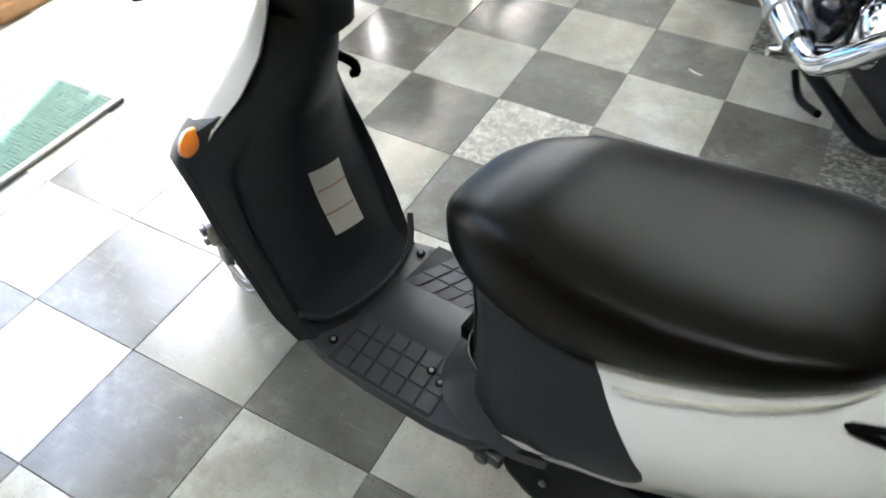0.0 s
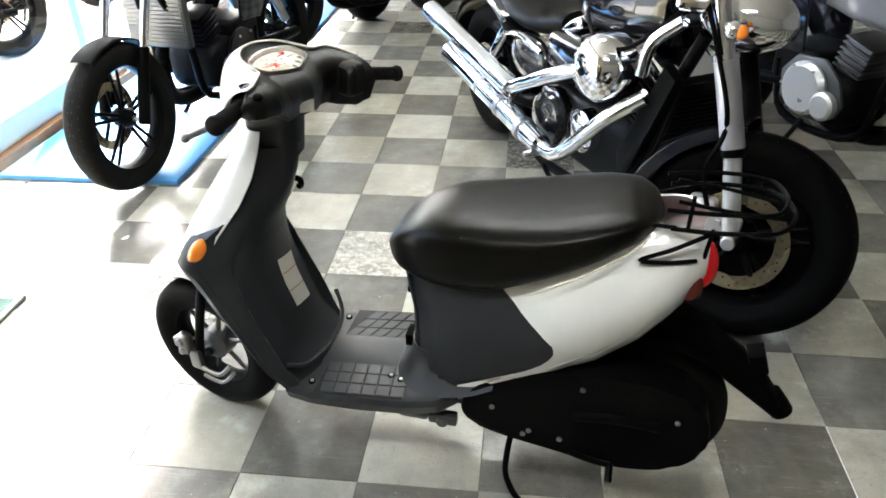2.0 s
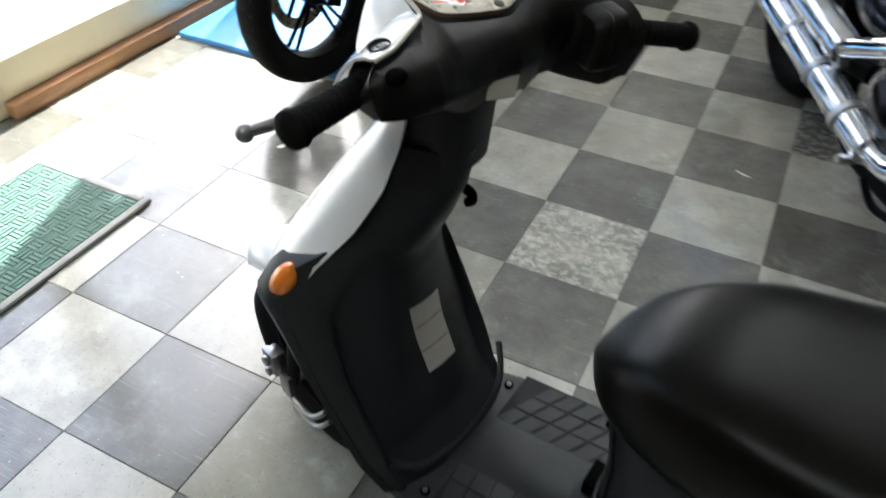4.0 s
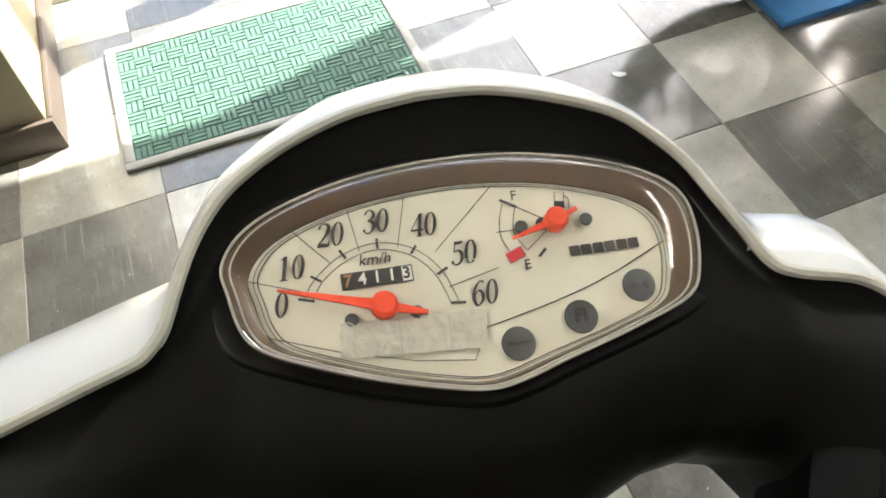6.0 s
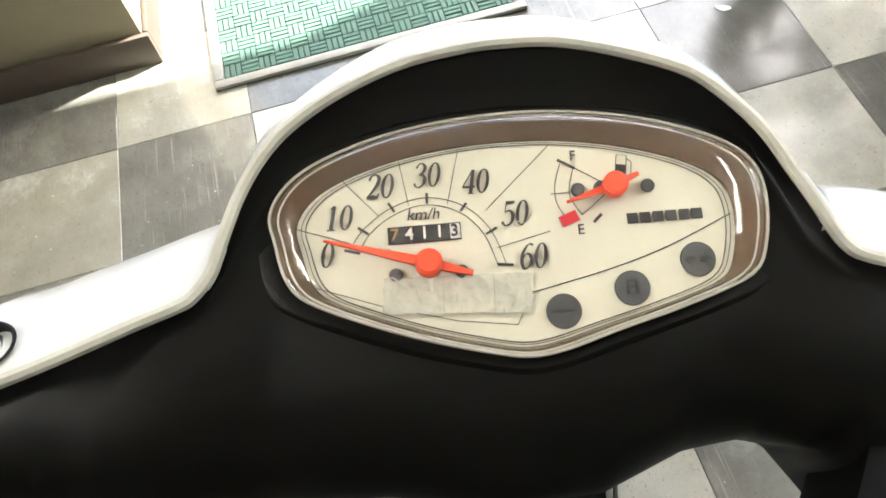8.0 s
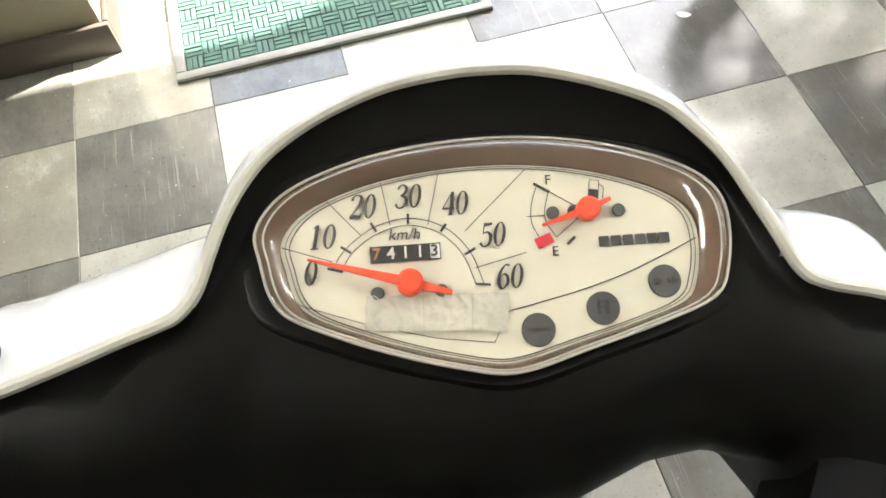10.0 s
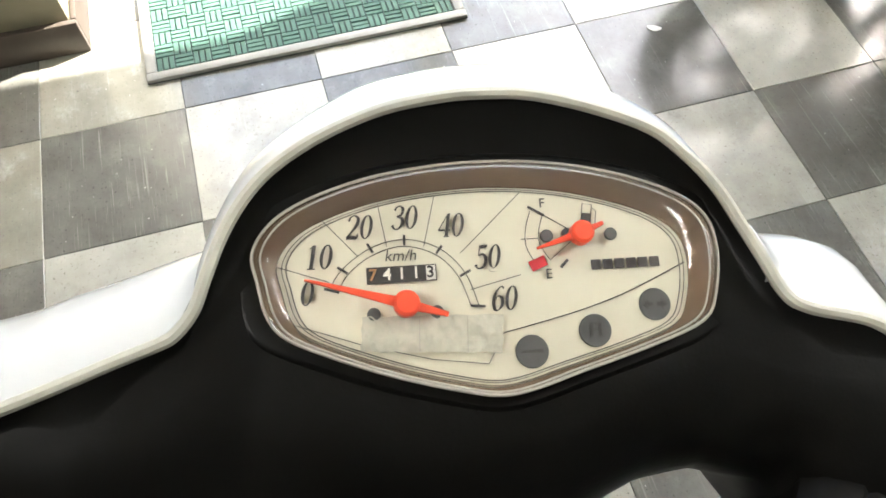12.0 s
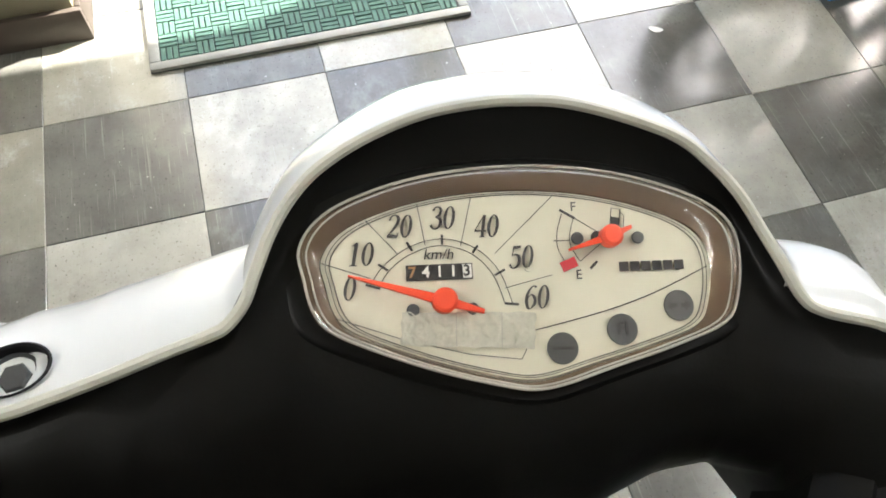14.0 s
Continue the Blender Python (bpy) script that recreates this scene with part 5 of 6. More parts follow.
# folded wire carrier
rods = [
    tube([(1.11, -0.09, 0.762), (1.20, -0.098, 0.768), (1.30, -0.080, 0.772), (1.335, 0.0, 0.774), (1.30, 0.080, 0.772), (1.20, 0.098, 0.768), (1.11, 0.09, 0.762)], 0.0048, 8, 6),
    tube([(1.10, -0.075, 0.792), (1.20, -0.085, 0.800), (1.29, -0.068, 0.802), (1.315, 0.0, 0.803), (1.29, 0.068, 0.802), (1.20, 0.085, 0.800), (1.10, 0.075, 0.792)], 0.0045, 8, 6),
    tube([(1.12, -0.045, 0.796), (1.22, -0.045, 0.785), (1.318, -0.03, 0.773)], 0.0042, 8, 4), tube([(1.12, 0.045, 0.796), (1.22, 0.045, 0.785), (1.318, 0.03, 0.773)], 0.0042, 8, 4),
    tube([(1.19, -0.095, 0.768), (1.12, -0.118, 0.735), (1.062, -0.125, 0.706), (1.115, -0.118, 0.704), (1.165, -0.10, 0.704)], 0.0045, 8, 6),
    tube([(1.19, 0.095, 0.768), (1.12, 0.118, 0.735), (1.062, 0.125, 0.706), (1.115, 0.118, 0.704), (1.165, 0.10, 0.704)], 0.0045, 8, 6),
    tube([(1.06, -0.07, 0.755), (1.12, -0.088, 0.764)], 0.0045, 8, 1), tube([(1.14, -0.09, 0.764), (1.142, -0.092, 0.835)], 0.0042, 8, 1), tube([(1.185, -0.09, 0.768), (1.18, -0.08, 0.70)], 0.0042, 8, 1)]
rack = part("luggage_rack", rods[0], M_BLACKMET, scooter, "black wire luggage rack")
for rod in rods[1:]:
    part("rack_rod", rod, M_BLACKMET, rack)



# ---------------------------------------------------------------- motorcycles
def naked_bike(m, label, tank_mat, eng_mat, group="", steer=0.0, wb=1.36):
    """A road motorcycle; x runs from the front wheel to the rear, the front tyre stands at the origin."""
    bike = thing("motorcycle", m, label, "motorcycle", group)
    R = 0.305
    w1 = part("front_wheel", lathe([(0.012, -0.06), (0.012, 0.06)], 12), M_STEEL, bike)
    w1.location = (0, 0, R)
    road_wheel(w1, 0, 0, R, 0.055, 0.222, 5, M_BLACKMET, yaw=steer, twin=True, disc_side=1, disc_r=0.14, hub_r=0.04)
    F = pose(0, 0, 0, 0, 0, steer)
    for s in (-1, 1):
        part("fork_leg", moved(tube([(0.0, s * 0.095, -0.02), (0.05, s * 0.095, 0.14), (0.10, s * 0.095, 0.27)], 0.024, 14, 2), F), M_BLACKMET, w1)
        part("fork_tube", moved(tube([(0.10, s * 0.095, 0.27), (0.28, s * 0.095, 0.68)], 0.019, 14, 1), F), M_CHROME, w1)
    part("caliper", moved(join(box(0.05, 0.12, 0.075, 0.125, 0.02, 0.12, 0.012), disc((0.085, 0.127, 0.07), 0.02, 0.01, "Y", 16, 0.002)), F), M_BLACKMET, w1)
    rows = []
    for i in range(21):
        a = radians(132 - 72 * i / 20)
        rows.append([tuple(F @ Vector((-(R + 0.010) * math.cos(math.pi - a) * -1, 0.052 * math.sin(math.pi * (j / 10 - 0.5)), (R + 0.010 + 0.010 * math.cos(math.pi * (j / 10 - 0.5))) * math.sin(a)))) for j in range(11)])
    part("front_fender", thick(grid(rows), 0.003), M_BLACKPL, w1, "black front fender")
    part("yoke", moved(box(0.235, 0.315, -0.13, 0.13, 0.60, 0.64, 0.012), F), M_ALU, w1)
    part("handlebar", moved(tube([(0.44, -0.36, 0.80), (0.34, -0.20, 0.80), (0.30, 0.0, 0.74), (0.34, 0.20, 0.80), (0.44, 0.36, 0.80)], 0.012, 10, 6), F), M_BLACKMET, w1)
    part("headlight", moved(ball((0.17, 0, 0.56), 0.095, (0.9, 1, 1), 24), F), M_CHROME, w1)
    w2 = part("rear_wheel", lathe([(0.012, -0.08), (0.012, 0.08)], 12), M_STEEL, bike)
    w2.location = (wb, 0, R)
    road_wheel(w2, 0, 0, R, 0.068, 0.222, 5, M_BLACKMET, twin=True, disc_side=1, disc_r=0.11, hub_r=0.05)
    for s in (-1, 1):
        part("swing_arm", tube([(0.86, s * 0.11, 0.36), (1.1, s * 0.125, 0.33), (wb, s * 0.125, R)], 0.026, 10, 3), M_BLACKMET, bike)
    # radiator, engine with its round covers, cylinders with fins, exhaust
    rad = part("radiator", box(0.33, 0.37, -0.15, 0.15, 0.50, 0.78, 0.008), M_DULLALU, bike, "finned radiator between the fork legs")
    for i in range(15):
        part("fin", box(0.325, 0.3295, -0.14, 0.14, 0.515 + 0.017 * i, 0.523 + 0.017 * i), M_DULLALU, rad)
    part("crankcase", box(0.52, 0.90, -0.14, 0.14, 0.24, 0.45, 0.06, 4), M_DARKENG, bike, "cast engine case")
    part("case_plate", prism([(0.555, 0.30), (0.53, 0.36), (0.57, 0.45), (0.66, 0.515), (0.80, 0.50), (0.87, 0.42), (0.85, 0.31), (0.76, 0.255), (0.64, 0.26)], 0.135, 0.155, "XZ", 0.008), eng_mat, bike, "grey cast side plate of the engine")
    part("gearbox", box(0.72, 0.96, -0.13, 0.13, 0.36, 0.52, 0.03, 3), M_DARKENG, bike)
    part("case_seam", tube([(0.53, -0.146, 0.30), (0.60, -0.150, 0.26), (0.75, -0.150, 0.25), (0.88, -0.146, 0.29)], 0.006, 8, 5), eng_mat, bike)
    for s in (-1, 1):
        part("engine_cover", disc((0.72, s * 0.165, 0.38), 0.112, 0.05, "Y", 32, 0.018), M_ALU if eng_mat is M_DULLALU else eng_mat, bike, "round cast engine cover")
        part("engine_cover", disc((0.595, s * 0.178, 0.345), 0.058, 0.05, "Y", 28, 0.012), M_ALU if eng_mat is M_DULLALU else eng_mat, bike)
        for k in range(6):
            a = 2 * math.pi * k / 6
            part("bolt", disc((0.72 + 0.100 * math.cos(a), s * 0.192, 0.38 + 0.100 * math.sin(a)), 0.006, 0.006, "Y", 8), M_STEEL, bike)
    tilt_m = pose(0.62, 0, 0.46, 0, -14, 0) @ Matrix.Translation((-0.62, 0, -0.46))
    cyl = part("cylinder", moved(box(0.555, 0.675, -0.075, 0.075, 0.45, 0.60, 0.012), tilt_m), eng_mat, bike, "finned cylinder block")
    for i in range(6):
        part("fin", moved(box(0.543, 0.687, -0.088, 0.088, 0.47 + 0.024 * i, 0.479 + 0.024 * i, 0.002), tilt_m), eng_mat, cyl)
    side = -1 if eng_mat is M_DULLALU else 1
    part("exhaust_pipe", tube([(0.50, side * 0.06, 0.58), (0.40, side * 0.06, 0.42), (0.46, side * 0.08, 0.22), (0.75, side * 0.10, 0.17), (1.05, side * 0.17, 0.26), (1.40, side * 0.19, 0.38)], 0.026, 14, 6, r_end=0.045), M_BLACKMET, bike)
    part("frame", join(tube([(0.27, 0.03, 0.84), (0.40, 0.09, 0.52), (0.48, 0.10, 0.24), (0.85, 0.11, 0.22), (0.92, 0.12, 0.45)], 0.018, 10, 5), tube([(0.27, -0.03, 0.84), (0.40, -0.09, 0.52), (0.48, -0.10, 0.24), (0.85, -0.11, 0.22), (0.92, -0.12, 0.45)], 0.018, 10, 5), tube([(0.27, 0, 0.86), (0.60, 0, 0.82), (1.0, 0, 0.72), (1.45, 0, 0.78)], 0.022, 10, 5)), M_BLACKMET, bike)
    rows = []
    for i in range(19):
        t = i / 18
        x = 0.34 + 0.52 * t
        w = 0.158 * math.sin(math.pi * min(1, 0.12 + t * 0.9)) ** 0.6 * (1 - 0.45 * max(0, t - 0.55) / 0.45)
        hi, lo = 0.90 + 0.05 * math.sin(math.pi * t) - 0.07 * t, 0.645 + 0.03 * t
        rows.append([(x, w * math.copysign(abs(math.cos(a)) ** 0.7, math.cos(a)), (hi + lo) / 2 + (hi - lo) / 2 * math.copysign(abs(math.sin(a)) ** 0.7, math.sin(a))) for a in [2 * math.pi * k / 24 for k in range(24)]])
    part("fuel_tank", grid(rows, close_u=True, cap=True), tank_mat, bike)
    rows = []
    for i in range(17):
        t = i / 16
        x = 0.84 + 0.66 * t
        w = 0.06 + 0.075 * math.sin(math.pi * (0.15 + 0.7 * t))
        z = 0.80 + 0.05 * t ** 2 - 0.02 * math.sin(math.pi * t)
        rows.append([(x, w * math.copysign(abs(math.cos(a)) ** 0.6, math.cos(a)), z + 0.045 * math.sin(a)) for a in [2 * math.pi * k / 20 for k in range(20)]])
    part("seat", grid(rows, close_u=True, cap=True), M_VINYL, bike)
    part("rear_fender", thick(grid([[(wb + (R + 0.05) * math.cos(radians(120 - 110 * i / 16)), 0.075 * (j / 4 - 1), R + (R + 0.05) * math.sin(radians(120 - 110 * i / 16)) - 0.02 * abs(j / 4 - 1) ** 2) for j in range(9)] for i in range(17)]), 0.004), M_BLACKPL, bike)
    for s in (-1, 1):
        part("shock", tube([(1.02, s * 0.13, 0.72), (1.24, s * 0.13, 0.40)], 0.024, 12, 1), M_STEEL, bike)
        part("side_panel", prism([(0.80, 0.50), (0.84, 0.76), (1.05, 0.76), (1.10, 0.60), (0.98, 0.48)], s * 0.115, s * 0.135, "XZ", 0.006), M_GLOSSBLK, bike)
    part("side_stand", tube([(0.72, 0.13, 0.24), (0.76, 0.24, 0.05), (0.78, 0.28, 0.008)], 0.011, 10, 4), M_BLACKMET, bike)
    return bike


def cruiser(m):
    """The black cruiser; its exhaust side is +y."""
    bike = thing("cruiser_motorcycle", m, "black cruiser motorcycle with chrome twin exhausts and engine covers", "motorcycle")
    R, wb = 0.313, 1.74
    w1 = part("front_wheel", lathe([(0.014, -0.08), (0.014, 0.08)], 12), M_STEEL, bike)
    w1.location = (0, 0, R)
    road_wheel(w1, 0, 0, R, 0.065, 0.215, 5, M_BLACKMET, twin=True, disc_side=1, disc_r=0.150, hub_r=0.05, tyre_mat=M_TYRE_DARK)
    part("wheel_web", lathe([(0.0, -0.02), (0.17, -0.02), (0.210, -0.04), (0.210, -0.03), (0.17, -0.01), (0.0, -0.01)], 48), M_BLACKMET, w1)
    for s in (-1, 1):
        # far leg coloured black for the deep shadow on it; both are silver
        part("fork_slider", tube([(0.008, s * 0.125, 0.030), (0.072, s * 0.125, 0.265)], 0.025, 16, 1), M_ALU if s > 0 else M_BLACKMET, w1, "fork slider")
        part("fork_collar", tube([(0.068, s * 0.125, 0.25), (0.074, s * 0.125, 0.272)], 0.031, 16, 1), M_BLACKMET, w1)
        part("fork_cover", tube([(0.074, s * 0.125, 0.272), (0.162, s * 0.125, 0.50)], 0.033, 18, 1), M_SILVER if s > 0 else M_BLACKMET, w1, "fork cover")
        part("fork_tube", tube([(0.162, s * 0.125, 0.50), (0.25, s * 0.125, 0.74)], 0.026, 16, 1), M_CHROME, w1)
    part("fork_ring", tube([(0.160, 0.125, 0.495), (0.166, 0.125, 0.510)], 0.036, 18, 1), M_CHROME, w1)
    part("turn_signal", ball((0.135, 0.165, 0.575), 0.019, (1, 0.9, 1), 18), M_ORANGE, w1, "amber turn signal")
    part("signal_body", ball((0.156, 0.165, 0.575), 0.025, (0.9, 0.9, 1), 18), M_CHROME, w1)
    cal = part("caliper", join(box(0.070, 0.150, 0.085, 0.140, 0.040, 0.118, 0.014), box(0.084, 0.138, 0.138, 0.150, 0.052, 0.106, 0.006)), M_ALU, w1, "silver brake caliper")
    for x, z in ((0.092, 0.062), (0.128, 0.096)):
        part("bolt", disc((x, 0.152, z), 0.009, 0.008, "Y", 6, 0.001), M_STEEL, cal)
    part("caliper_bracket", join(box(-0.012, 0.085, 0.104, 0.140, 0.020, 0.085, 0.010), disc((0.006, 0.146, 0.012), 0.020, 0.020, "Y", 20, 0.004), disc((0.052, 0.143, 0.058), 0.012, 0.012, "Y", 6, 0.002)), M_ALU, w1, "silver fork foot with caliper bracket")
    part("brake_hose", tube([(0.085, 0.15, 0.09), (0.12, 0.17, 0.20), (0.10, 0.175, 0.34), (0.17, 0.165, 0.50), (0.26, 0.14, 0.66)], 0.007, 8, 8), M_BLACKPL, w1)
    rows = []
    for i in range(33):
        a = radians(80 - 72 * i / 32)
        cs_ = []
        for j in range(15):
            b = math.pi * (j / 14 - 0.5)
            rr = (R + 0.014 + 0.022 * math.cos(b) ** 0.6 if abs(j - 7) < 7 else R - 0.012) + 0.016 * (i / 32) ** 3
            cs_.append((rr * math.cos(a), 0.098 * math.sin(b), rr * math.sin(a)))
        rows.append(cs_)
    part("front_fender", thick(grid(rows), 0.004), M_GLOSSBLK, w1, "gloss black deep front fender")
    part("yoke", box(0.235, 0.325, -0.165, 0.165, 0.60, 0.645, 0.014), M_CHROME, w1)
    part("headlight", ball((0.16, 0, 0.60), 0.100, (1.35, 0.92, 0.92), 28), M_CHROME, w1, "chrome bullet headlight shell")
    part("handlebar", tube([(0.62, -0.42, 0.80), (0.42, -0.30, 0.83), (0.30, 0.0, 0.70), (0.42, 0.30, 0.83), (0.62, 0.42, 0.80)], 0.014, 10, 6), M_CHROME, w1)
    w2 = part("rear_wheel", lathe([(0.014, -0.10), (0.014, 0.10)], 12), M_STEEL, bike)
    w2.location = (wb, 0, R)
    road_wheel(w2, 0, 0, R, 0.085, 0.205, 5, M_BLACKMET, twin=True, disc_side=1, disc_r=0.13, hub_r=0.06, tyre_mat=M_TYRE_DARK)
    w1.matrix_local = Matrix.Translation((0.045, 0.045, R)) @ Matrix.Rotation(radians(36), 4, Vector((0.33, 0, 0.94)))
    # frame, radiator, downtubes
    for s in (-1, 1):
        part("down_tube", tube([(0.27, s * 0.10, 0.86), (0.38, s * 0.13, 0.60), (0.49, s * 0.14, 0.33), (0.58, s * 0.15, 0.20), (0.80, s * 0.15, 0.16), (1.15, s * 0.15, 0.17), (1.25, s * 0.14, 0.40)], 0.021, 12, 6), M_BLACKMET, bike, "black frame tube")
        part("swing_arm", tube([(1.15, s * 0.14, 0.36), (1.4, s * 0.15, 0.33), (wb, s * 0.15, R)], 0.03, 10, 3), M_BLACKMET, bike)
        part("top_tube", tube([(0.30, s * 0.05, 0.90), (0.75, s * 0.10, 0.74), (1.20, s * 0.14, 0.56), (1.55, s * 0.14, 0.58)], 0.020, 10, 5), M_BLACKMET, bike)
    lay = Matrix.Translation((0.40, 0, 0.28)) @ pose(0, 0, 0, 0, -20, 0) @ Matrix.Translation((-0.36, 0, -0.28))
    rad = part("radiator", moved(box(0.405, 0.445, -0.135, 0.135, 0.28, 0.72, 0.01), lay), M_BLACKMET, bike, "black radiator behind the front wheel")
    for i in range(22):
        part("fin", moved(box(0.398, 0.4045, -0.125, 0.125, 0.295 + 0.018 * i, 0.304 + 0.018 * i), lay), M_BLACKMET, rad)
    part("radiator_cover", prism([(0.285, 0.73), (0.345, 0.76), (0.53, 0.40), (0.515, 0.32), (0.47, 0.34)], 0.135, 0.175, "XZ", 0.008), M_BLACKMET, bike, "black side plate of the radiator")
    # engine
    part("crankcase", box(0.50, 1.12, -0.15, 0.15, 0.22, 0.50, 0.06, 4), M_DARKENG, bike)
    for cx0, tilt in ((0.56, -24), (0.84, 26)):
        at_cyl = Matrix.Translation((cx0 + 0.04, 0, 0.42)) @ pose(0, 0, 0, 0, tilt, 0)
        cyl = part("cylinder", moved(box(-0.075, 0.075, -0.085, 0.085, 0.0, 0.30, 0.015), at_cyl), M_DARKENG, bike, "dark finned cylinder")
        for i in range(11):
            part("fin", moved(box(-0.095, 0.095, -0.105, 0.105, 0.02 + 0.022 * i, 0.029 + 0.022 * i, 0.002), at_cyl), M_DARKENG, cyl)
        part("rocker_cover", moved(box(-0.10, 0.10, -0.11, 0.11, 0.27, 0.33, 0.02, 3), at_cyl), M_CHROME, cyl)

    def turned(name, profile, x, z, material, label=""):
        part(name, moved(lathe(profile, 40), Matrix.Translation((x, 0, z))), material, bike, label)

    turned("engine_cover", [(0, 0.235), (0.06, 0.232), (0.098, 0.215), (0.110, 0.190), (0.110, 0.13), (0, 0.13)], 0.955, 0.375, M_GLOSSBLK, "gloss black domed engine cover")
    turned("cover_ring", [(0.106, 0.185), (0.124, 0.185), (0.126, 0.155), (0.106, 0.155), (0.106, 0.185)], 0.955, 0.375, M_CHROME)
    turned("gear_cover", [(0, 0.205), (0.05, 0.202), (0.078, 0.185), (0.082, 0.13), (0, 0.13)], 0.745, 0.40, M_CHROME, "small chrome engine cover")
    turned("air_cleaner", [(0, 0.315), (0.035, 0.314), (0.08, 0.300), (0.104, 0.270), (0.110, 0.235), (0.106, 0.17), (0, 0.17)], 0.565, 0.695, M_CHROME, "domed chrome air cleaner")
    part("air_cleaner_bolt", disc((0.565, 0.318, 0.695), 0.014, 0.008, "Y", 16, 0.002), M_BLACKMET, bike)
    part("horn_cover", tube([(0.30, 0.16, 0.90), (0.38, 0.20, 0.82), (0.40, 0.21, 0.72)], 0.020, 14, 5), M_CHROME, bike, "chrome bracket behind the fork")
    part("throttle_cable", tube([(0.34, 0.12, 0.93), (0.44, 0.22, 0.80), (0.58, 0.24, 0.765), (0.72, 0.20, 0.80), (0.80, 0.15, 0.84)], 0.0075, 8, 7), M_BLACKPL, bike, "black cable looping below the tank")
    part("side_box", box(0.70, 1.02, 0.10, 0.19, 0.56, 0.70, 0.03, 3), M_GLOSSBLK, bike)
    # exhausts
    part("exhaust_pipe", tube([(0.40, 0.18, 0.645), (0.50, 0.25, 0.55), (0.62, 0.29, 0.42), (0.70, 0.30, 0.352), (0.78, 0.30, 0.335), (0.90, 0.30, 0.345)], 0.027, 16, 7), M_CHROME, bike, "chrome exhaust header")
    part("muffler", tube([(0.82, 0.30, 0.335), (0.95, 0.30, 0.350), (1.66, 0.31, 0.455)], 0.040, 22, 2, r_end=0.046), M_CHROME, bike, "long chrome muffler")
    part("exhaust_pipe", tube([(0.66, 0.22, 0.66), (0.76, 0.27, 0.625), (0.92, 0.30, 0.55), (1.06, 0.302, 0.485), (1.12, 0.303, 0.485)], 0.027, 16, 7), M_CHROME, bike, "chrome exhaust header")
    part("muffler", tube([(1.06, 0.303, 0.478), (1.18, 0.304, 0.494), (1.87, 0.315, 0.590)], 0.040, 22, 2, r_end=0.046), M_CHROME, bike, "long chrome muffler")
    for a, b in (((1.66, 0.31, 0.455), (1.663, 0.31, 0.4555)), ((1.87, 0.315, 0.590), (1.873, 0.315, 0.5905))):
        part("muffler_end", tube([a, b], 0.036, 18, 1), M_HOLE_SHADE, bike)
    for x in (0.94, 1.12, 1.30):
        z = 0.349 + (x - 0.94) * 0.146
        part("clamp", tube([(x, 0.302, z), (x + 0.022, 0.303, z + 0.003)], 0.0475, 22, 1), M_STEEL, bike, "clamp band round the muffler")
    part("hanger", box(1.06, 1.095, 0.285, 0.315, 0.37, 0.48, 0.006), M_CHROME, bike)
    part("foot_peg", tube([(0.84, 0.20, 0.30), (0.84, 0.36, 0.300)], 0.013, 10, 1), M_CHROME, bike, "chrome foot peg")
    part("brake_pedal", tube([(0.84, 0.27, 0.24), (0.74, 0.29, 0.23), (0.62, 0.30, 0.27)], 0.010, 8, 4), M_BLACKMET, bike)
    # tank, seats, side cover, rear fender
    rows = []
    for i in range(21):
        t = i / 20
        x = 0.46 + 0.62 * t
        w = 0.17 * math.sin(math.pi * min(1, 0.14 + t * 0.86)) ** 0.55 * (1 - 0.35 * max(0, t - 0.6) / 0.4)
        hi, lo = 0.98 - 0.02 * t - 0.10 * t ** 2, 0.76 - 0.05 * t
        rows.append([(x, w * math.copysign(abs(math.cos(a)) ** 0.75, math.cos(a)), (hi + lo) / 2 + (hi - lo) / 2 * math.copysign(abs(math.sin(a)) ** 0.75, math.sin(a))) for a in [2 * math.pi * k / 28 for k in range(28)]])
    part("fuel_tank", grid(rows, close_u=True, cap=True), M_GLOSSBLK, bike, "gloss black teardrop tank")
    rows = []
    for i in range(19):
        t = i / 18
        x = 1.04 + 0.50 * t
        w = 0.10 + 0.085 * math.sin(math.pi * (0.05 + 0.75 * t))
        z = 0.70 - 0.03 * math.sin(math.pi * t * 1.2) + 0.07 * t ** 3
        rows.append([(x, w * math.copysign(abs(math.cos(a)) ** 0.6, math.cos(a)), z + 0.05 * math.sin(a)) for a in [2 * math.pi * k / 20 for k in range(20)]])
    part("seat", grid(rows, close_u=True, cap=True), M_VINYL, bike, "black leather saddle")
    part("side_cover", ball((1.20, 0.15, 0.54), 0.13, (1.15, 0.38, 0.72), 28), M_GLOSSBLK, bike, "gloss black side cover")
    part("side_trim", tube([(1.06, 0.185, 0.60), (1.20, 0.20, 0.635), (1.36, 0.185, 0.60)], 0.010, 8, 5), M_CHROME, bike)
    rows = []
    for i in range(27):
        a = radians(140 - 140 * i / 26)
        rows.append([(wb + (R + 0.035 + 0.03 * math.cos(math.pi * (j / 12 - 0.5))) * math.cos(a), 0.125 * math.sin(math.pi * (j / 12 - 0.5)), R + (R + 0.035 + 0.03 * math.cos(math.pi * (j / 12 - 0.5))) * math.sin(a)) for j in range(13)])
    part("rear_fender", thick(grid(rows), 0.004), M_GLOSSBLK, bike)
    part("fender_rail", tube([(1.45, 0.15, 0.62), (1.60, 0.165, 0.70), (1.80, 0.16, 0.72), (1.90, 0.15, 0.64)], 0.010, 8, 5), M_CHROME, bike)
    part("shock", tube([(1.38, 0.165, 0.62), (1.58, 0.165, 0.38)], 0.026, 12, 1), M_CHROME, bike)
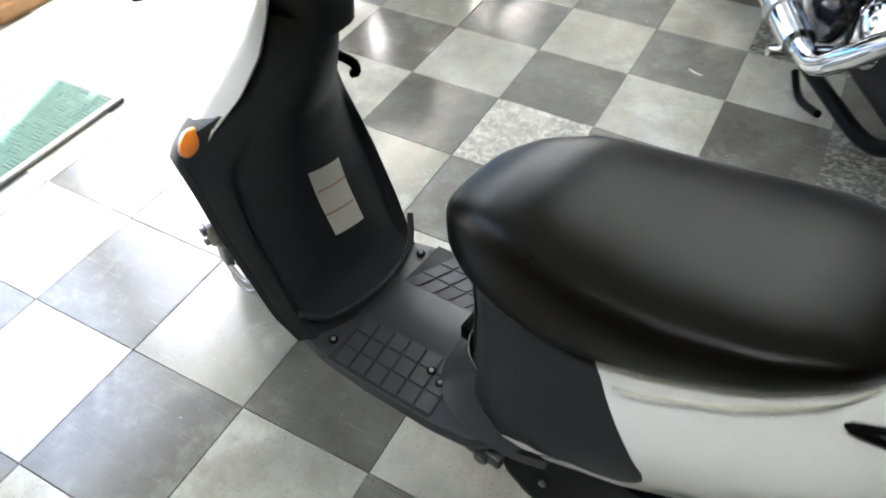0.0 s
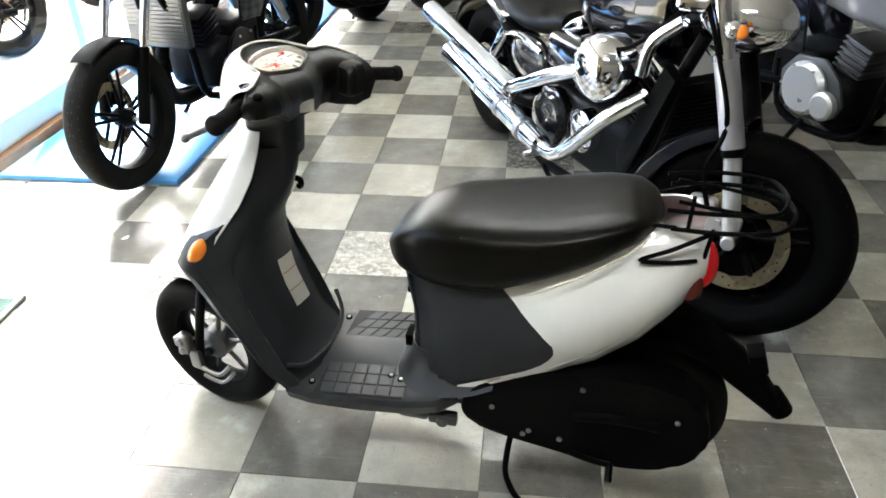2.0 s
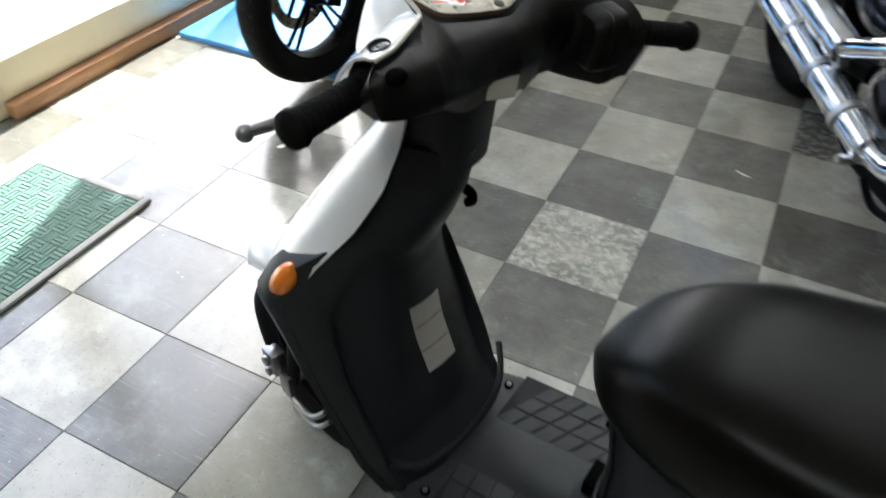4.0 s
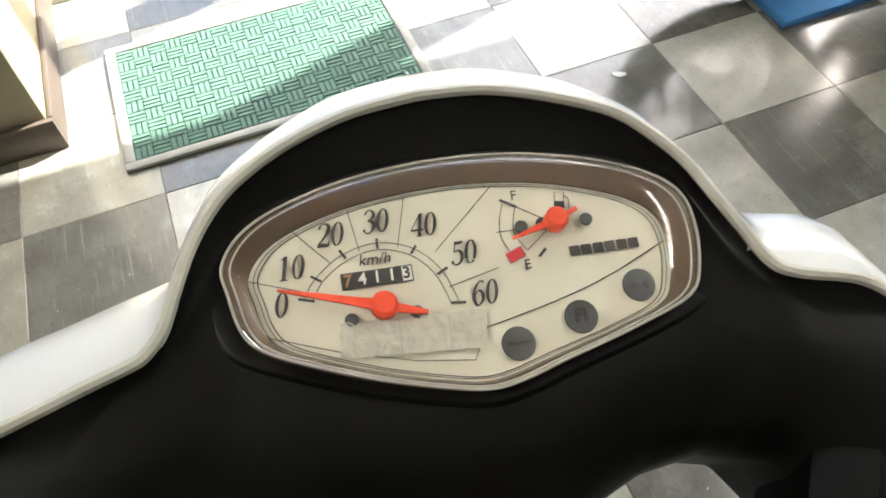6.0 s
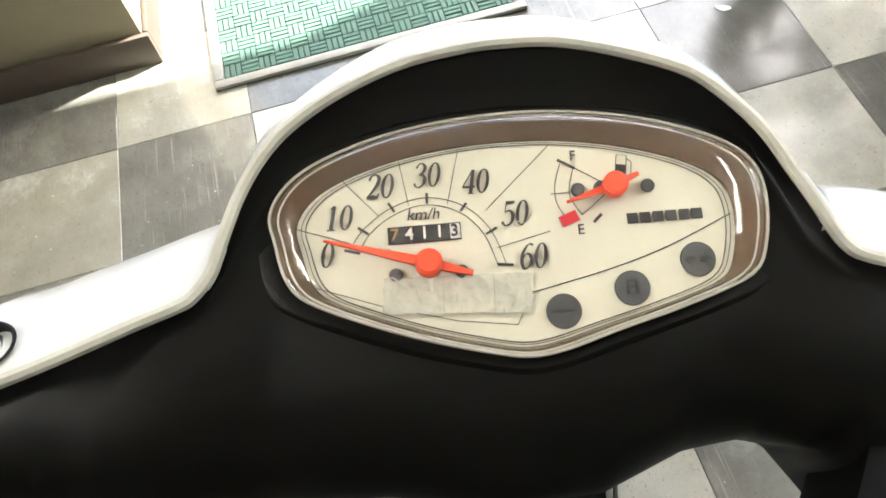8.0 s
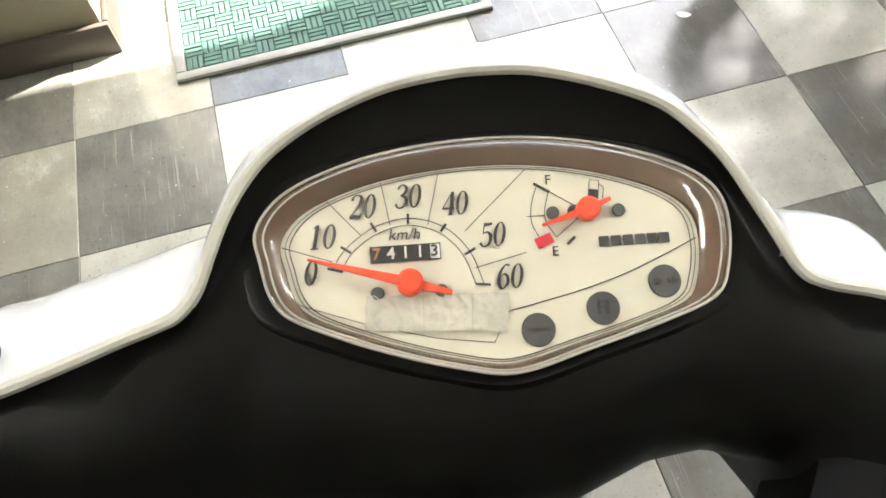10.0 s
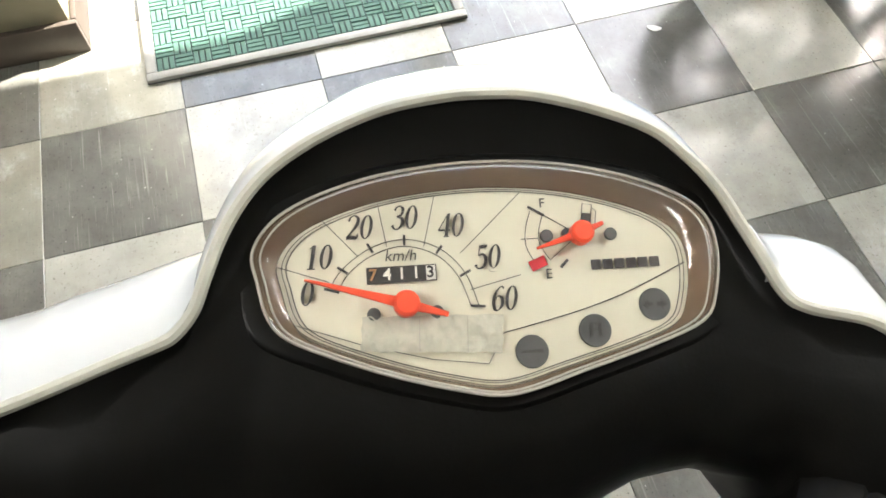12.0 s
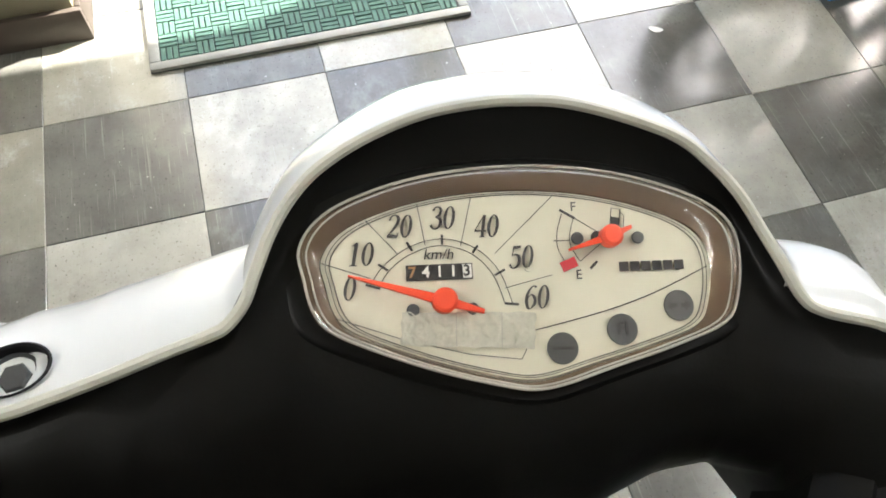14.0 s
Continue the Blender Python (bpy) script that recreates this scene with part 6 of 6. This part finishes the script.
    part("side_stand", tube([(0.90, -0.16, 0.20), (0.94, -0.28, 0.04), (0.95, -0.32, 0.008)], 0.012, 10, 4), M_BLACKMET, bike)
    return bike


cruiser(pose(1.70, 0.745, 0, 0, 0, 118.5))
road_bike = naked_bike(pose(-0.67, 1.50, 0.022, 0, 0, 80), "black road motorcycle with thin-spoked wheels on a blue board", M_GLOSSBLK, M_DARKENG, "road motorcycles", steer=0)
copy_thing(road_bike, pose(-0.57, 3.42, 0.022, 0, 0, 52))
tagged(copy_thing(road_bike, pose(-0.20, 4.30, 0, 0, 0, 66)), "black road motorcycle standing on the checkered floor farther back", "motorcycle", "road motorcycles")
naked_bike(pose(2.62, 1.33, 0, 0, 0, 118.5), "road motorcycle with bare silver engine and silver tank", M_SILVER, M_DULLALU, "road motorcycles", steer=-14)
for k, (x, y, rz) in enumerate(((-3.0, 2.2, 70), (-2.9, 3.5, 78))):
    tagged(copy_thing(road_bike, pose(x, y, -0.06, 0, 0, rz)), "dark road motorcycle parked on the sunlit pavement", "motorcycle", "parked motorcycles outside")


# ---------------------------------------------------------------- scraps on the floor
def paper_scrap(x, y, rz, length, wide, label):
    """A curled sliver of paper lying on the tiles."""
    rows_ = [[(length * (i / 8 - 0.5), wide * (j / 4 - 0.5) * (1 - 0.7 * abs(i / 4 - 1) ** 2), 0.0008 + 0.0025 * (i / 4 - 1) ** 2) for j in range(5)] for i in range(9)]
    scrap = link("paper_scrap", thick(grid(rows_), 0.0004), M_DIGIT)
    scrap.matrix_world = pose(x, y, 0.0004, 0, 0, rz)
    return tagged(scrap, label, "paper scrap", "scraps on the floor")


paper_scrap(0.791, 1.616, -22, 0.054, 0.008, "thin white paper strip lying on a grey floor tile")
paper_scrap(-0.540, 1.080, 62, 0.034, 0.018, "small curled white paper scrap lying on a grey floor tile")


# ---------------------------------------------------------------- floor tiles
def tile_mesh(name, material):
    me_ = bpy.data.meshes.new(name)
    h, e = T / 2 - 0.0006, 0.0010
    vs = [(-h, -h, -0.004), (h, -h, -0.004), (h, h, -0.004), (-h, h, -0.004), (-h, -h, -e), (h, -h, -e), (h, h, -e), (-h, h, -e), (-h + e, -h + e, 0), (h - e, -h + e, 0), (h - e, h - e, 0), (-h + e, h - e, 0)]
    fs = [(8, 9, 10, 11)] + [(a, (a + 1) % 4, 4 + (a + 1) % 4, 4 + a) for a in range(4)] + [(4 + a, 4 + (a + 1) % 4, 8 + (a + 1) % 4, 8 + a) for a in range(4)]
    me_.from_pydata(vs, [], fs)
    me_.materials.append(material)
    return me_


tile_light, tile_dark = tile_mesh("tile_pale", M_TILE_LIGHT), tile_mesh("tile_dark", M_TILE_DARK)
tile_scuffed, tile_rough = tile_mesh("tile_scuffed", M_TILE_SCUFF), tile_mesh("tile_dark_scuffed", M_TILE_ROUGH)
worn = {(1, 3): tile_scuffed, (4, 4): tile_rough, (5, 3): tile_rough, (3, 6): tile_rough, (-1, 2): tile_rough}
rest = {0: ([], []), 1: ([], [])}
for i in range(-5, 16):
    for j in range(-9, 27):
        odd = (i + j) % 2
        cx0, cy0 = (i + 0.5) * T, (j + 0.5) * T
        if -4 <= i <= 9 and -4 <= j <= 16:
            o = new("tile", worn.get((i, j), tile_dark if odd else tile_light))
            o.location = (cx0, cy0, random.uniform(-0.0003, 0.0003))
            o.rotation_euler = (random.uniform(-0.0008, 0.0008), random.uniform(-0.0008, 0.0008), 0)
            o.parent = floor
        else:
            V_, F_ = rest[odd]
            k = len(V_)
            src = tile_dark if odd else tile_light
            V_ += [(v.co.x + cx0, v.co.y + cy0, v.co.z) for v in src.vertices]
            F_ += [tuple(k + n_ for n_ in p.vertices) for p in src.polygons]
for odd, mt in ((0, M_TILE_LIGHT), (1, M_TILE_DARK)):
    me = bpy.data.meshes.new("outer_tiles")
    me.from_pydata(rest[odd][0], [], rest[odd][1])
    me.materials.append(mt)
    o = new("outer_tiles", me)
    o.parent = floor
    tagged(o, "worn vinyl tiles farther off", kind="stuff")
